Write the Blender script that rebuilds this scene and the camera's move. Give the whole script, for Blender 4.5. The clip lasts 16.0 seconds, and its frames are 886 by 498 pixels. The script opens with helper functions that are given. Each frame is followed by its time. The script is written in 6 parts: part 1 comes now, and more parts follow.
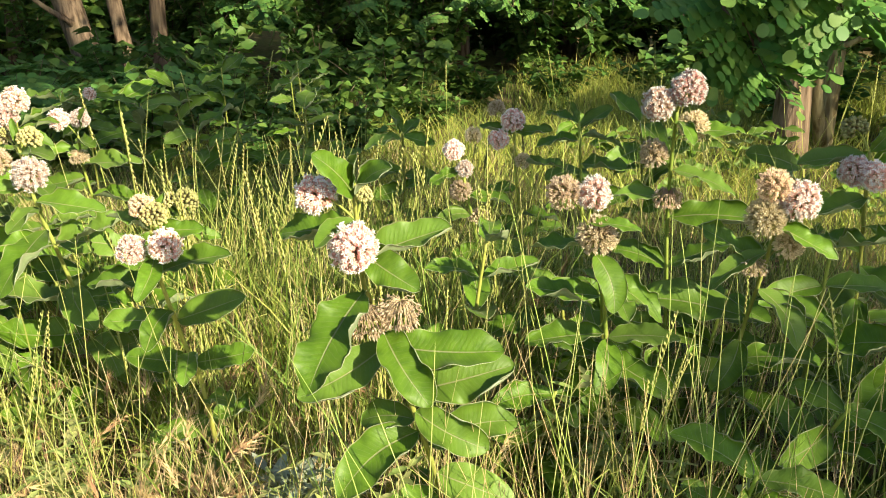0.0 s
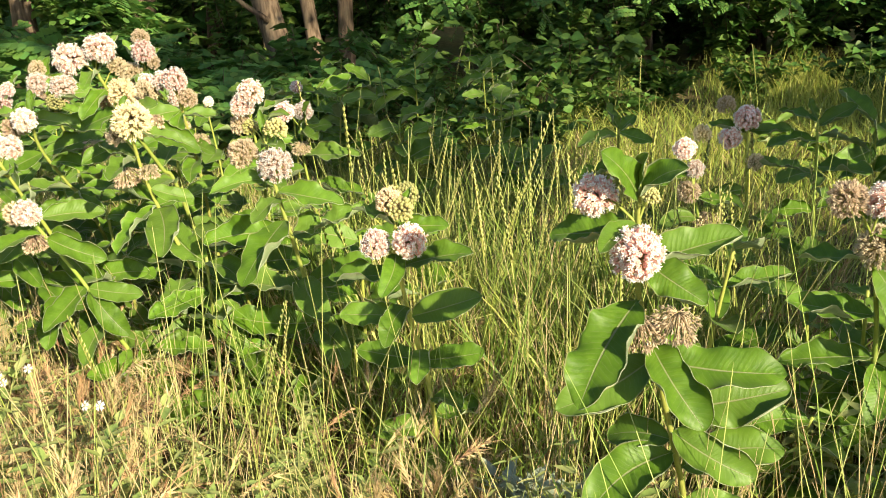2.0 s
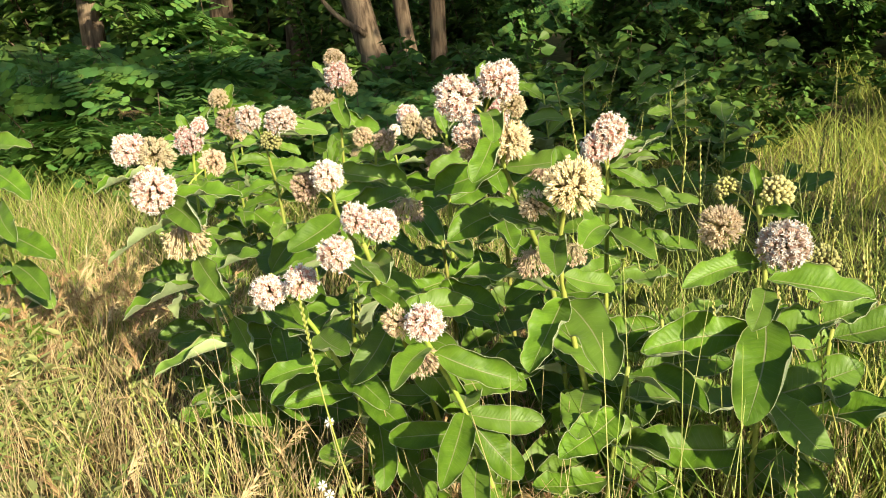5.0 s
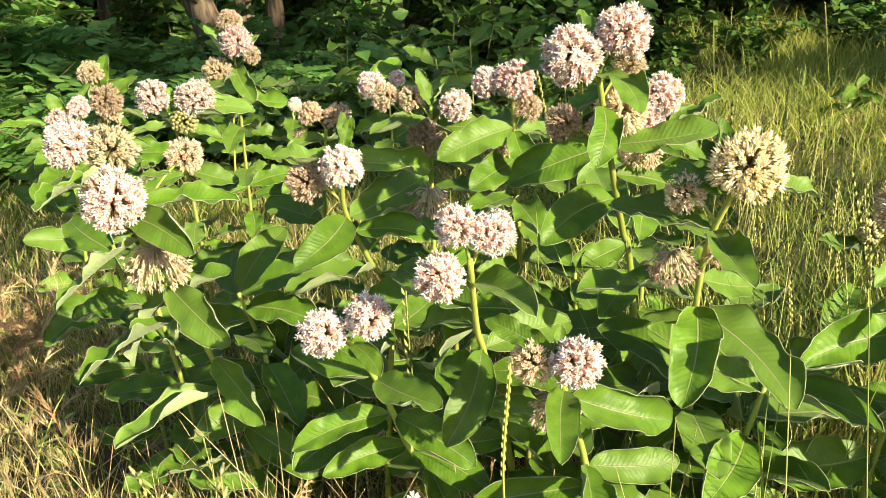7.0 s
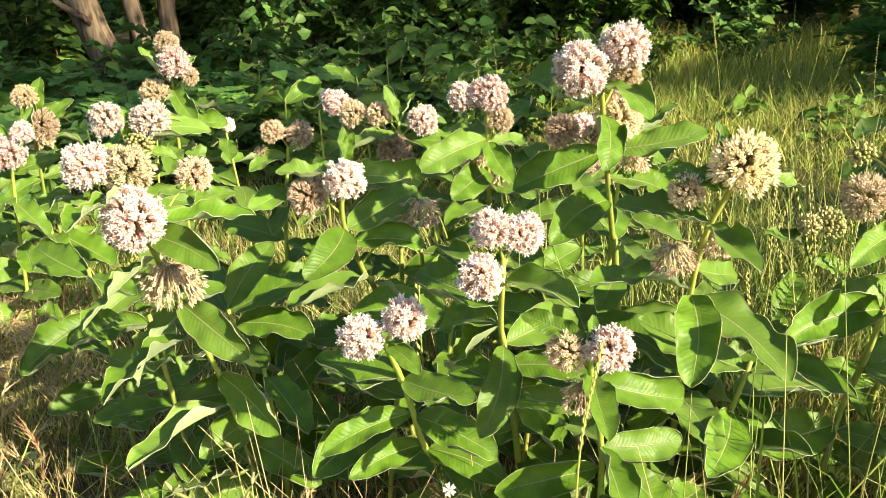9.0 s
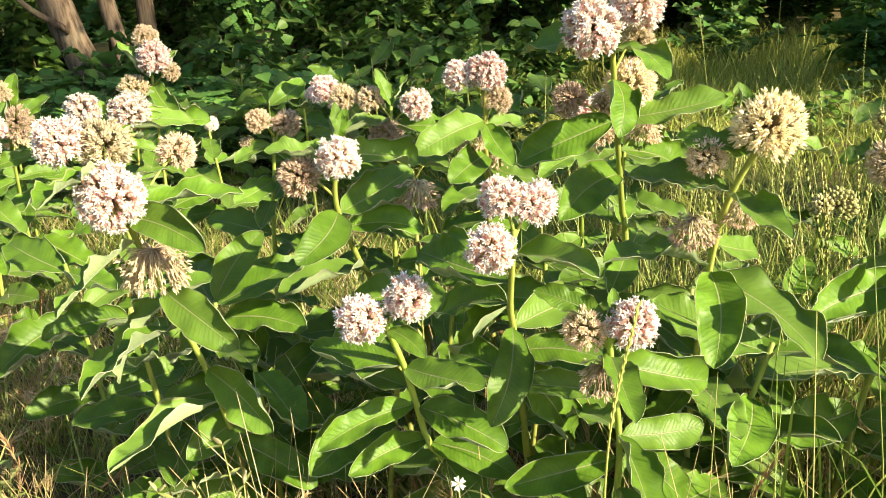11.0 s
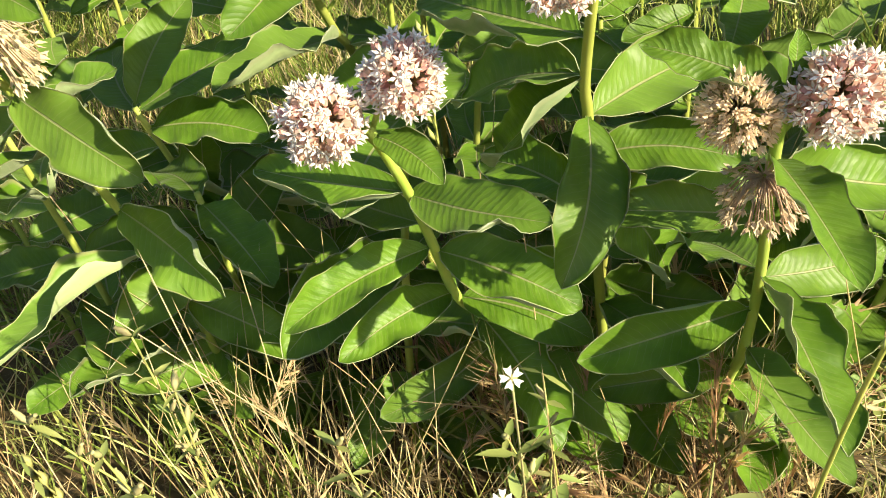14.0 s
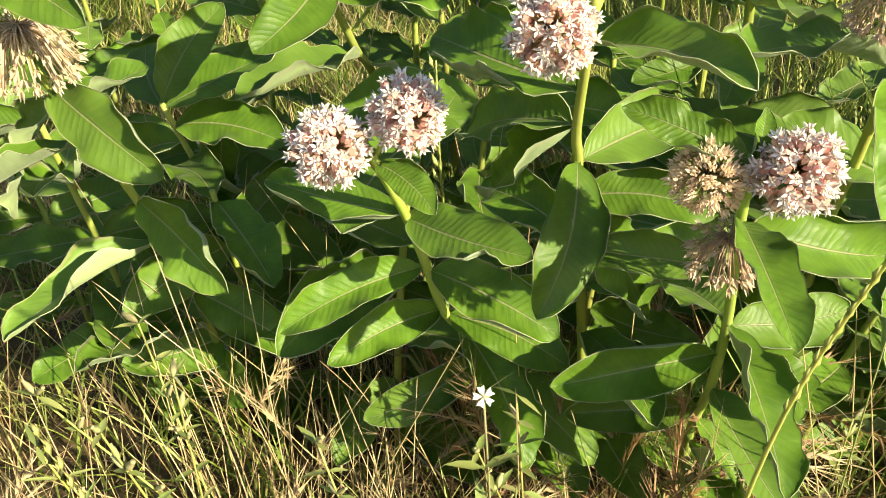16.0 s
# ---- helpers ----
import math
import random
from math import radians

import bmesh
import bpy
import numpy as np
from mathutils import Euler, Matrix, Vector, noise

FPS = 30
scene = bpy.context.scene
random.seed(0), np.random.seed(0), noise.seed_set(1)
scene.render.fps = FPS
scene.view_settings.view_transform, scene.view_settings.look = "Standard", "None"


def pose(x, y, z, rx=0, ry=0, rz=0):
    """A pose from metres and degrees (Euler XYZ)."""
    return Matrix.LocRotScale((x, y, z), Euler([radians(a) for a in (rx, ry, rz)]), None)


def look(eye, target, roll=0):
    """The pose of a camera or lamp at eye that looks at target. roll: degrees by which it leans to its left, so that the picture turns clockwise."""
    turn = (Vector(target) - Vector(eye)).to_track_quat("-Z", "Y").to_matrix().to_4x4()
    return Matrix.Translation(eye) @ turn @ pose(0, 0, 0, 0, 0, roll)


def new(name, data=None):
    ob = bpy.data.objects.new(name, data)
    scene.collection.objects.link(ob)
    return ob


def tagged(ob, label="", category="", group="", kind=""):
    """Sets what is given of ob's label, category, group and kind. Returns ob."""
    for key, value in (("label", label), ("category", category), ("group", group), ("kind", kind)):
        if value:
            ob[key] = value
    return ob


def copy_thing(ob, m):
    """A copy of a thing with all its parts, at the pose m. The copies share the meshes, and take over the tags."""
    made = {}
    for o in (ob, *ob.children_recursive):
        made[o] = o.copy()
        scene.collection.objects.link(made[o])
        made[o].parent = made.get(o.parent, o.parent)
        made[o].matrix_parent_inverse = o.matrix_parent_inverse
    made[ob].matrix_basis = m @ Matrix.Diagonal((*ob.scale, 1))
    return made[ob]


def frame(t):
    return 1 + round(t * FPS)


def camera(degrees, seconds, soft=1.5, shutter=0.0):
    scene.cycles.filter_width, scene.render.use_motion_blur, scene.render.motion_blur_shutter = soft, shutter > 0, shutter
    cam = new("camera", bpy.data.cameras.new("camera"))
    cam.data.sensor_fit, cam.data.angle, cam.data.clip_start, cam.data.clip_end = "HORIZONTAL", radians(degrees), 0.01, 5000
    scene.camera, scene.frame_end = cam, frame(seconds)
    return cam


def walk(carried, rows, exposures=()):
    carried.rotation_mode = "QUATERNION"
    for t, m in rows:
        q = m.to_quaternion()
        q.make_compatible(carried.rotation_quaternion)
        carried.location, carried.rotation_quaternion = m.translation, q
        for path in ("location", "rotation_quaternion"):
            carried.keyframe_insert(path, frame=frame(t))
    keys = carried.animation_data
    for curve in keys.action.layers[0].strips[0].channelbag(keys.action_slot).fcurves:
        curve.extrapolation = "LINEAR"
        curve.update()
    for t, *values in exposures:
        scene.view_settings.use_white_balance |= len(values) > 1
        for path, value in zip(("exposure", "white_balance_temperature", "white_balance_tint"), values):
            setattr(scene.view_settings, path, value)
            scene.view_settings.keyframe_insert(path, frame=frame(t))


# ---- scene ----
cam = camera(55.1, 16.0, 1.0)
PATH = [
    (0, (-0.047, 0.042, 1.164), (0.006, 1.945, 0.552), -0.1),
    (0.5, (-0.034, 0.04, 1.159), (-0.138, 1.94, 0.542), -0.9),
    (1, (-0.068, 0.056, 1.156), (-0.256, 1.949, 0.538), -0.6),
    (1.5, (-0.112, 0.09, 1.156), (-0.334, 1.978, 0.534), -0.8),
    (2, (-0.222, 0.113, 1.151), (-0.534, 1.989, 0.534), -1.2),
    (2.5, (-0.379, 0.127, 1.151), (-0.773, 1.99, 0.539), -1.8),
    (3, (-0.526, 0.164, 1.141), (-0.942, 2.024, 0.535), -1.7),
    (3.5, (-0.668, 0.332, 1.124), (-1.119, 2.186, 0.527), -1.8),
    (4, (-0.794, 0.486, 1.159), (-1.288, 2.333, 0.572), -2.3),
    (4.5, (-0.925, 0.53, 1.154), (-1.433, 2.373, 0.566), -2.4),
    (5, (-1.117, 0.555, 1.157), (-1.482, 2.429, 0.561), -2.9),
    (5.2, (-1.177, 0.567, 1.151), (-1.51, 2.444, 0.549), -4.0),
    (7.3, (-1.596, 0.883, 1.119), (-1.424, 2.754, 0.433), -2.6),
    (7.5, (-1.641, 0.867, 1.128), (-1.391, 2.732, 0.451), -2.7),
    (8, (-1.686, 0.827, 1.132), (-1.37, 2.691, 0.481), -2.4),
    (8.2, (-1.689, 0.822, 1.133), (-1.385, 2.683, 0.466), -2.7),
    (10.5, (-1.729, 0.841, 1.097), (-1.379, 2.709, 0.474), -3.2),
    (11, (-1.72, 0.887, 1.065), (-1.367, 2.752, 0.435), -3.4),
    (11.5, (-1.661, 0.998, 1.036), (-1.325, 2.829, 0.304), -3.6),
    (12, (-1.617, 1.103, 1.014), (-1.337, 2.88, 0.14), -4.1),
    (12.5, (-1.625, 1.211, 0.964), (-1.393, 2.921, -0.048), -4.5),
    (13, (-1.643, 1.276, 0.915), (-1.419, 2.949, -0.158), -5.6),
    (13.5, (-1.651, 1.282, 0.904), (-1.418, 2.956, -0.165), -8.0),
    (14, (-1.655, 1.283, 0.9), (-1.425, 2.954, -0.175), -8.6),
    (14.5, (-1.644, 1.289, 0.892), (-1.427, 2.954, -0.194), -8.9),
    (15, (-1.649, 1.296, 0.881), (-1.441, 2.963, -0.203), -8.0),
    (15.5, (-1.653, 1.286, 0.914), (-1.45, 2.956, -0.168), -6.5),
    (16, (-1.642, 1.246, 0.937), (-1.435, 2.928, -0.126), -3.5),
]
walk(cam, [(t, look(e, g, r)) for t, e, g, r in PATH], exposures=[(0, 1.26), (1.5, 1.16), (4, 1.12), (5, 1.07), (7.5, 1.36), (11, 1.52), (12.5, 1.16), (14, 1.3), (16, 1.25)])

# ---- light ----
world = bpy.data.worlds.new("sky")
scene.world = world
world.use_nodes = True
_wn = world.node_tree
_sky = _wn.nodes.new("ShaderNodeTexSky")
_sky.sky_type, _sky.sun_disc = "NISHITA", False
SUN_FROM = Vector((0.68, -0.73, 0.0)).normalized()     # low evening sun, behind and well to one side of the walker
SUN_UP = radians(25)
_sky.sun_elevation, _sky.sun_rotation = SUN_UP, math.atan2(SUN_FROM.x, SUN_FROM.y)
_wn.links.new(_sky.outputs[0], _wn.nodes["Background"].inputs[0])
_wn.nodes["Background"].inputs[1].default_value = 0.085
_sun = bpy.data.lights.new("sun", "SUN")
_sun.energy, _sun.angle, _sun.color = 5.0, radians(0.6), (1.0, 0.875, 0.60)
sun = new("sun", _sun)
sun.matrix_world = look((SUN_FROM * math.cos(SUN_UP) + Vector((0, 0, math.sin(SUN_UP)))) * 30, (0, 0, 0))


# ---- materials ----
def nodes_of(name):
    m = bpy.data.materials.new(name)
    m.use_nodes = True
    nt = m.node_tree
    return m, nt, nt.nodes["Principled BSDF"], nt.nodes["Material Output"]


def node(nt, kind, **sets):
    n = nt.nodes.new(kind)
    for k, v in sets.items():
        n.inputs[int(k[1:])].default_value = v
    return n


def math_node(nt, op, a, b=None, c=None):
    n = nt.nodes.new("ShaderNodeMath")
    n.operation = op
    for i, v in enumerate((a, b, c)):
        if v is None:
            continue
        if isinstance(v, (int, float)):
            n.inputs[i].default_value = v
        else:
            nt.links.new(v, n.inputs[i])
    return n.outputs[0]


def mix_col(nt, f, a, b, blend="MIX"):
    n = nt.nodes.new("ShaderNodeMix")
    n.data_type, n.blend_type = "RGBA", blend
    for i, v in ((0, f), (6, a), (7, b)):
        if isinstance(v, (int, float)):
            n.inputs[i].default_value = v
        elif isinstance(v, tuple):
            n.inputs[i].default_value = (*v, 1)
        else:
            nt.links.new(v, n.inputs[i])
    return n.outputs[2]


def noise_fac(nt, scale, detail=3.0, kind="Object", lo=0.35, hi=0.65):
    tc = nt.nodes.new("ShaderNodeTexCoord")
    nz = nt.nodes.new("ShaderNodeTexNoise")
    nz.inputs["Scale"].default_value, nz.inputs["Detail"].default_value = scale, detail
    nt.links.new(tc.outputs[kind], nz.inputs["Vector"])
    mr = nt.nodes.new("ShaderNodeMapRange")
    mr.inputs[1].default_value, mr.inputs[2].default_value = lo, hi
    nt.links.new(nz.outputs[0], mr.inputs[0])
    return mr.outputs[0], nz.outputs[0]


def finish(nt, bsdf, out, col, rough, trans=0.0, trans_col=None, bump=None, bump_d=0.001, spec=0.4, bump_s=0.5):
    nt.links.new(col, bsdf.inputs["Base Color"])
    bsdf.inputs["Roughness"].default_value = rough
    bsdf.inputs["Specular IOR Level"].default_value = spec
    if bump is not None:
        b = nt.nodes.new("ShaderNodeBump")
        b.inputs["Distance"].default_value, b.inputs["Strength"].default_value = bump_d, bump_s
        nt.links.new(bump, b.inputs["Height"])
        nt.links.new(b.outputs[0], bsdf.inputs["Normal"])
    if trans > 0:
        tr = nt.nodes.new("ShaderNodeBsdfTranslucent")
        if trans_col is None:
            nt.links.new(col, tr.inputs[0])
        else:
            nt.links.new(mix_col(nt, 0.55, col, trans_col), tr.inputs[0])
        mx = nt.nodes.new("ShaderNodeMixShader")
        mx.inputs[0].default_value = trans
        nt.links.new(bsdf.outputs[0], mx.inputs[1])
        nt.links.new(tr.outputs[0], mx.inputs[2])
        nt.links.new(mx.outputs[0], out.inputs[0])


def plant_mat(name, c1, c2, scale=12, rough=0.6, trans=0.3, per="object", c3=None, spec=0.3):
    """A green or dry plant skin: two tones by noise, a third by piece."""
    m, nt, bsdf, out = nodes_of(name)
    f, raw = noise_fac(nt, scale)
    col = mix_col(nt, f, c1, c2)
    if per == "object":
        r = nt.nodes.new("ShaderNodeObjectInfo").outputs["Random"]
    else:
        r = nt.nodes.new("ShaderNodeNewGeometry").outputs["Random Per Island"]
    if c3:
        col = mix_col(nt, math_node(nt, "MULTIPLY", math_node(nt, "POWER", r, 1.6), 0.9), col, c3)
    hsv = nt.nodes.new("ShaderNodeHueSaturation")
    nt.links.new(col, hsv.inputs["Color"])
    nt.links.new(math_node(nt, "MULTIPLY_ADD", math_node(nt, "FRACT", math_node(nt, "MULTIPLY", r, 7.3)), 0.5, 0.75), hsv.inputs["Value"])
    nt.links.new(math_node(nt, "MULTIPLY_ADD", math_node(nt, "FRACT", math_node(nt, "MULTIPLY", r, 13.7)), 0.03, 0.485), hsv.inputs["Hue"])
    finish(nt, bsdf, out, hsv.outputs[0], rough, trans, bump=raw, bump_d=0.0006, spec=spec)
    return m


def broad_leaf_mat(name, c1, c2, rib, c3, rough, trans, veins=0.45, spec=0.4, down=0.0, glow=(0.40, 0.52, 0.02)):
    """Broad leaf: pale midrib, side veins in pairs, blotches; tone varies from leaf to leaf."""
    m, nt, bsdf, out = nodes_of(name)
    uv = nt.nodes.new("ShaderNodeUVMap")
    uv.uv_map = "UVMap"
    sep = nt.nodes.new("ShaderNodeSeparateXYZ")
    nt.links.new(uv.outputs[0], sep.inputs[0])
    rnd = nt.nodes.new("ShaderNodeObjectInfo").outputs["Random"]
    u = math_node(nt, "MULTIPLY", math_node(nt, "ABSOLUTE", math_node(nt, "SUBTRACT", sep.outputs[0], 0.5)), 2.0)
    v = sep.outputs[1]
    f1, raw1 = noise_fac(nt, 9, 4)
    wob = math_node(nt, "MULTIPLY", raw1, 1.2)
    ph = math_node(nt, "FRACT", math_node(nt, "ADD", math_node(nt, "ADD", math_node(nt, "MULTIPLY", v, 20.0), math_node(nt, "MULTIPLY", u, -2.2)), wob))
    side = math_node(nt, "SMOOTH_MIN", math_node(nt, "ABSOLUTE", math_node(nt, "SUBTRACT", ph, 0.5)), 0.5, 0.02)
    side = math_node(nt, "SUBTRACT", 1.0, math_node(nt, "MULTIPLY", side, 18.0))
    side = math_node(nt, "MULTIPLY", math_node(nt, "MAXIMUM", side, 0.0), math_node(nt, "SUBTRACT", 1.0, math_node(nt, "POWER", u, 3.0)))
    width = math_node(nt, "MULTIPLY_ADD", v, -0.036, 0.056)
    mid = math_node(nt, "MAXIMUM", math_node(nt, "SUBTRACT", 1.0, math_node(nt, "DIVIDE", u, width)), 0.0)
    mid = math_node(nt, "MINIMUM", math_node(nt, "MULTIPLY", mid, 2.2), 1.0)
    col = mix_col(nt, f1, c1, c2)
    col = mix_col(nt, math_node(nt, "MULTIPLY", math_node(nt, "POWER", rnd, 2.2), 0.85), col, c3)
    f2, _ = noise_fac(nt, 55, 2, lo=0.62, hi=0.75)
    col = mix_col(nt, math_node(nt, "MULTIPLY", f2, 0.25), col, (0.20, 0.20, 0.05))
    col = mix_col(nt, math_node(nt, "MULTIPLY", side, veins), col, rib)
    col = mix_col(nt, math_node(nt, "MULTIPLY", mid, 0.68), col, rib)
    edge = math_node(nt, "MULTIPLY", math_node(nt, "MAXIMUM", math_node(nt, "SUBTRACT", u, 0.945), 0.0), 16.0)
    col = mix_col(nt, edge, col, rib)
    hsv = nt.nodes.new("ShaderNodeHueSaturation")
    nt.links.new(col, hsv.inputs["Color"])
    nt.links.new(math_node(nt, "MULTIPLY_ADD", math_node(nt, "FRACT", math_node(nt, "MULTIPLY", rnd, 9.1)), 0.4, 0.8), hsv.inputs["Value"])
    puff = math_node(nt, "POWER", math_node(nt, "ABSOLUTE", math_node(nt, "SUBTRACT", math_node(nt, "MULTIPLY", ph, 2.0), 1.0)), 1.6)
    puff = math_node(nt, "MULTIPLY", math_node(nt, "SUBTRACT", 1.0, puff), math_node(nt, "SUBTRACT", 1.0, math_node(nt, "POWER", u, 4.0)))
    bump = math_node(nt, "SUBTRACT", math_node(nt, "MULTIPLY", raw1, 0.8), math_node(nt, "ADD", math_node(nt, "MULTIPLY", puff, 0.35), mid))
    bsdf.inputs["Sheen Weight"].default_value, bsdf.inputs["Sheen Roughness"].default_value = down, 0.4
    bsdf.inputs["Sheen Tint"].default_value = (0.9, 1.0, 0.75, 1)
    finish(nt, bsdf, out, hsv.outputs[0], rough, trans, glow, bump, 0.0012, spec, 0.65)
    return m


M_LEAF = broad_leaf_mat("leaf_upper", (0.088, 0.192, 0.012), (0.138, 0.268, 0.018), (0.42, 0.40, 0.22), (0.18, 0.30, 0.05), 0.48, 0.36, 0.24, 0.40, 0.12)
M_UNDER = broad_leaf_mat("leaf_underside", (0.23, 0.31, 0.15), (0.28, 0.36, 0.19), (0.46, 0.51, 0.30), (0.31, 0.39, 0.18), 0.7, 0.22, 0.3, 0.2, 0.3)
M_STEM = plant_mat("stem_green", (0.30, 0.40, 0.06), (0.40, 0.47, 0.10), 20, 0.55, 0.15, c3=(0.44, 0.44, 0.11))
M_PEDICEL = plant_mat("flower_stalk", (0.34, 0.30, 0.13), (0.42, 0.33, 0.17), 60, 0.6, 0.15)
M_HOOD = plant_mat("flower_crown", (0.83, 0.78, 0.75), (0.90, 0.86, 0.83), 80, 0.5, 0.25)
M_PETAL = plant_mat("flower_petal", (0.74, 0.40, 0.35), (0.82, 0.53, 0.46), 60, 0.55, 0.36, c3=(0.78, 0.60, 0.50))
M_FADED = plant_mat("faded_flower", (0.77, 0.65, 0.44), (0.84, 0.74, 0.56), 50, 0.7, 0.3, c3=(0.76, 0.58, 0.46))
M_FADED_PETAL = plant_mat("faded_petal", (0.64, 0.52, 0.32), (0.72, 0.60, 0.42), 50, 0.7, 0.25, c3=(0.55, 0.36, 0.28))
M_BUD = plant_mat("flower_bud", (0.40, 0.42, 0.14), (0.50, 0.48, 0.20), 50, 0.6, 0.15, c3=(0.52, 0.44, 0.24))
M_WITHER = plant_mat("withered_flower", (0.58, 0.48, 0.30), (0.68, 0.58, 0.38), 50, 0.8, 0.15, c3=(0.52, 0.36, 0.27))
M_GRASS = plant_mat("green_grass", (0.14, 0.25, 0.038), (0.24, 0.34, 0.058), 3, 0.5, 0.38, "island", (0.44, 0.46, 0.12))
M_MEADOW = plant_mat("meadow_grass", (0.30, 0.40, 0.06), (0.46, 0.52, 0.09), 1.5, 0.55, 0.4, "island", (0.64, 0.60, 0.18))
M_DRY = plant_mat("dry_grass", (0.66, 0.53, 0.27), (0.80, 0.67, 0.42), 4, 0.7, 0.35, "island", (0.62, 0.45, 0.23))
M_RUSSET = plant_mat("russet_grass", (0.50, 0.33, 0.17), (0.62, 0.43, 0.24), 4, 0.7, 0.35, "island", (0.42, 0.24, 0.14))
M_LITTER = plant_mat("dead_grass", (0.28, 0.23, 0.11), (0.38, 0.32, 0.17), 5, 0.85, 0.1, "island", (0.22, 0.15, 0.08))
M_SPIKE = plant_mat("seed_spike", (0.50, 0.55, 0.16), (0.62, 0.64, 0.24), 30, 0.6, 0.3, c3=(0.68, 0.60, 0.24))
M_STALK = plant_mat("grass_stalk", (0.34, 0.42, 0.08), (0.48, 0.50, 0.14), 10, 0.5, 0.2, c3=(0.58, 0.52, 0.18))
M_STRAW = plant_mat("pale_grass_stalk", (0.32, 0.45, 0.09), (0.46, 0.54, 0.15), 6, 0.55, 0.2, "island", (0.62, 0.56, 0.25))
M_WEED = plant_mat("weed_leaf", (0.24, 0.33, 0.08), (0.34, 0.41, 0.13), 15, 0.6, 0.3, "island", (0.46, 0.45, 0.19))
M_SILVER = plant_mat("silver_weed_leaf", (0.30, 0.36, 0.26), (0.38, 0.43, 0.33), 15, 0.75, 0.15, "island", (0.33, 0.36, 0.24))
M_LOCUST = plant_mat("locust_leaflet", (0.11, 0.26, 0.065), (0.15, 0.32, 0.075), 6, 0.5, 0.35, "island", (0.18, 0.30, 0.06))
M_SHRUB = plant_mat("shrub_leaf", (0.074, 0.165, 0.036), (0.108, 0.220, 0.046), 4, 0.5, 0.35, "island", (0.18, 0.28, 0.06))
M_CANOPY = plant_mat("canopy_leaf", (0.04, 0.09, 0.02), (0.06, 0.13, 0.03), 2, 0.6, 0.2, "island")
M_WHITE = plant_mat("white_petal", (0.80, 0.80, 0.82), (0.86, 0.86, 0.86), 40, 0.5, 0.25)
M_CALYX = plant_mat("pale_calyx", (0.42, 0.42, 0.20), (0.48, 0.44, 0.22), 40, 0.6, 0.2)


def bark_mat(name, c1, c2, c3):
    m, nt, bsdf, out = nodes_of(name)
    tc = nt.nodes.new("ShaderNodeTexCoord")
    mp = nt.nodes.new("ShaderNodeMapping")
    mp.inputs["Scale"].default_value = (26, 26, 4)
    nt.links.new(tc.outputs["Object"], mp.inputs[0])
    nz = nt.nodes.new("ShaderNodeTexNoise")
    nz.inputs["Scale"].default_value, nz.inputs["Detail"].default_value = 1.0, 6
    nt.links.new(mp.outputs[0], nz.inputs["Vector"])
    mr = nt.nodes.new("ShaderNodeMapRange")
    mr.inputs[1].default_value, mr.inputs[2].default_value = 0.38, 0.6
    nt.links.new(nz.outputs[0], mr.inputs[0])
    col = mix_col(nt, mr.outputs[0], c1, c2)
    f, _ = noise_fac(nt, 3, 3, lo=0.5, hi=0.7)
    col = mix_col(nt, math_node(nt, "MULTIPLY", f, 0.6), col, c3)
    finish(nt, bsdf, out, col, 0.9, bump=nz.outputs[0], bump_d=0.02, spec=0.2, bump_s=1.0)
    return m


M_BARK = bark_mat("grey_brown_bark", (0.07, 0.048, 0.032), (0.20, 0.145, 0.10), (0.24, 0.20, 0.13))
M_BARK_PALE = bark_mat("pale_lichen_bark", (0.16, 0.12, 0.06), (0.40, 0.33, 0.18), (0.42, 0.40, 0.22))


def soil_mat():
    m, nt, bsdf, out = nodes_of("soil_and_litter")
    f, raw = noise_fac(nt, 9, 6)
    f2, raw2 = noise_fac(nt, 0.6, 3)
    col = mix_col(nt, f, (0.07, 0.05, 0.03), (0.20, 0.14, 0.075))
    col = mix_col(nt, math_node(nt, "MULTIPLY", f2, 0.6), col, (0.13, 0.13, 0.045))
    finish(nt, bsdf, out, col, 0.95, bump=raw, bump_d=0.02, spec=0.1, bump_s=1.0)
    return m


M_SOIL = soil_mat()


# ---- helpers for building ----
def mesh_of(name, verts, faces, mats, which=None, smooth=True, uvs=None):
    me = bpy.data.meshes.new(name)
    me.from_pydata([tuple(v) for v in verts], [], [tuple(f) for f in faces])
    for m in (mats if isinstance(mats, (list, tuple)) else [mats]):
        me.materials.append(m)
    if which is not None:
        me.polygons.foreach_set("material_index", np.asarray(which, dtype=np.int32))
    me.polygons.foreach_set("use_smooth", np.full(len(me.polygons), smooth))
    if uvs is not None:
        lay = me.uv_layers.new(name="UVMap")
        idx = np.empty(len(me.loops), dtype=np.int32)
        me.loops.foreach_get("vertex_index", idx)
        lay.data.foreach_set("uv", np.asarray(uvs, dtype=np.float32)[idx].ravel())
    me.update()
    return me


def part(name, me, parent, m=None, label="", kind=""):
    ob = new(name, me)
    ob.parent = parent
    if m is not None:
        ob.matrix_local = m
    return tagged(ob, label, kind=kind)


def thing(name, at, label, category, group="", kind=""):
    e = new(name)
    e.empty_display_size = 0.05
    e.location = at
    return tagged(e, label, category, group, kind)


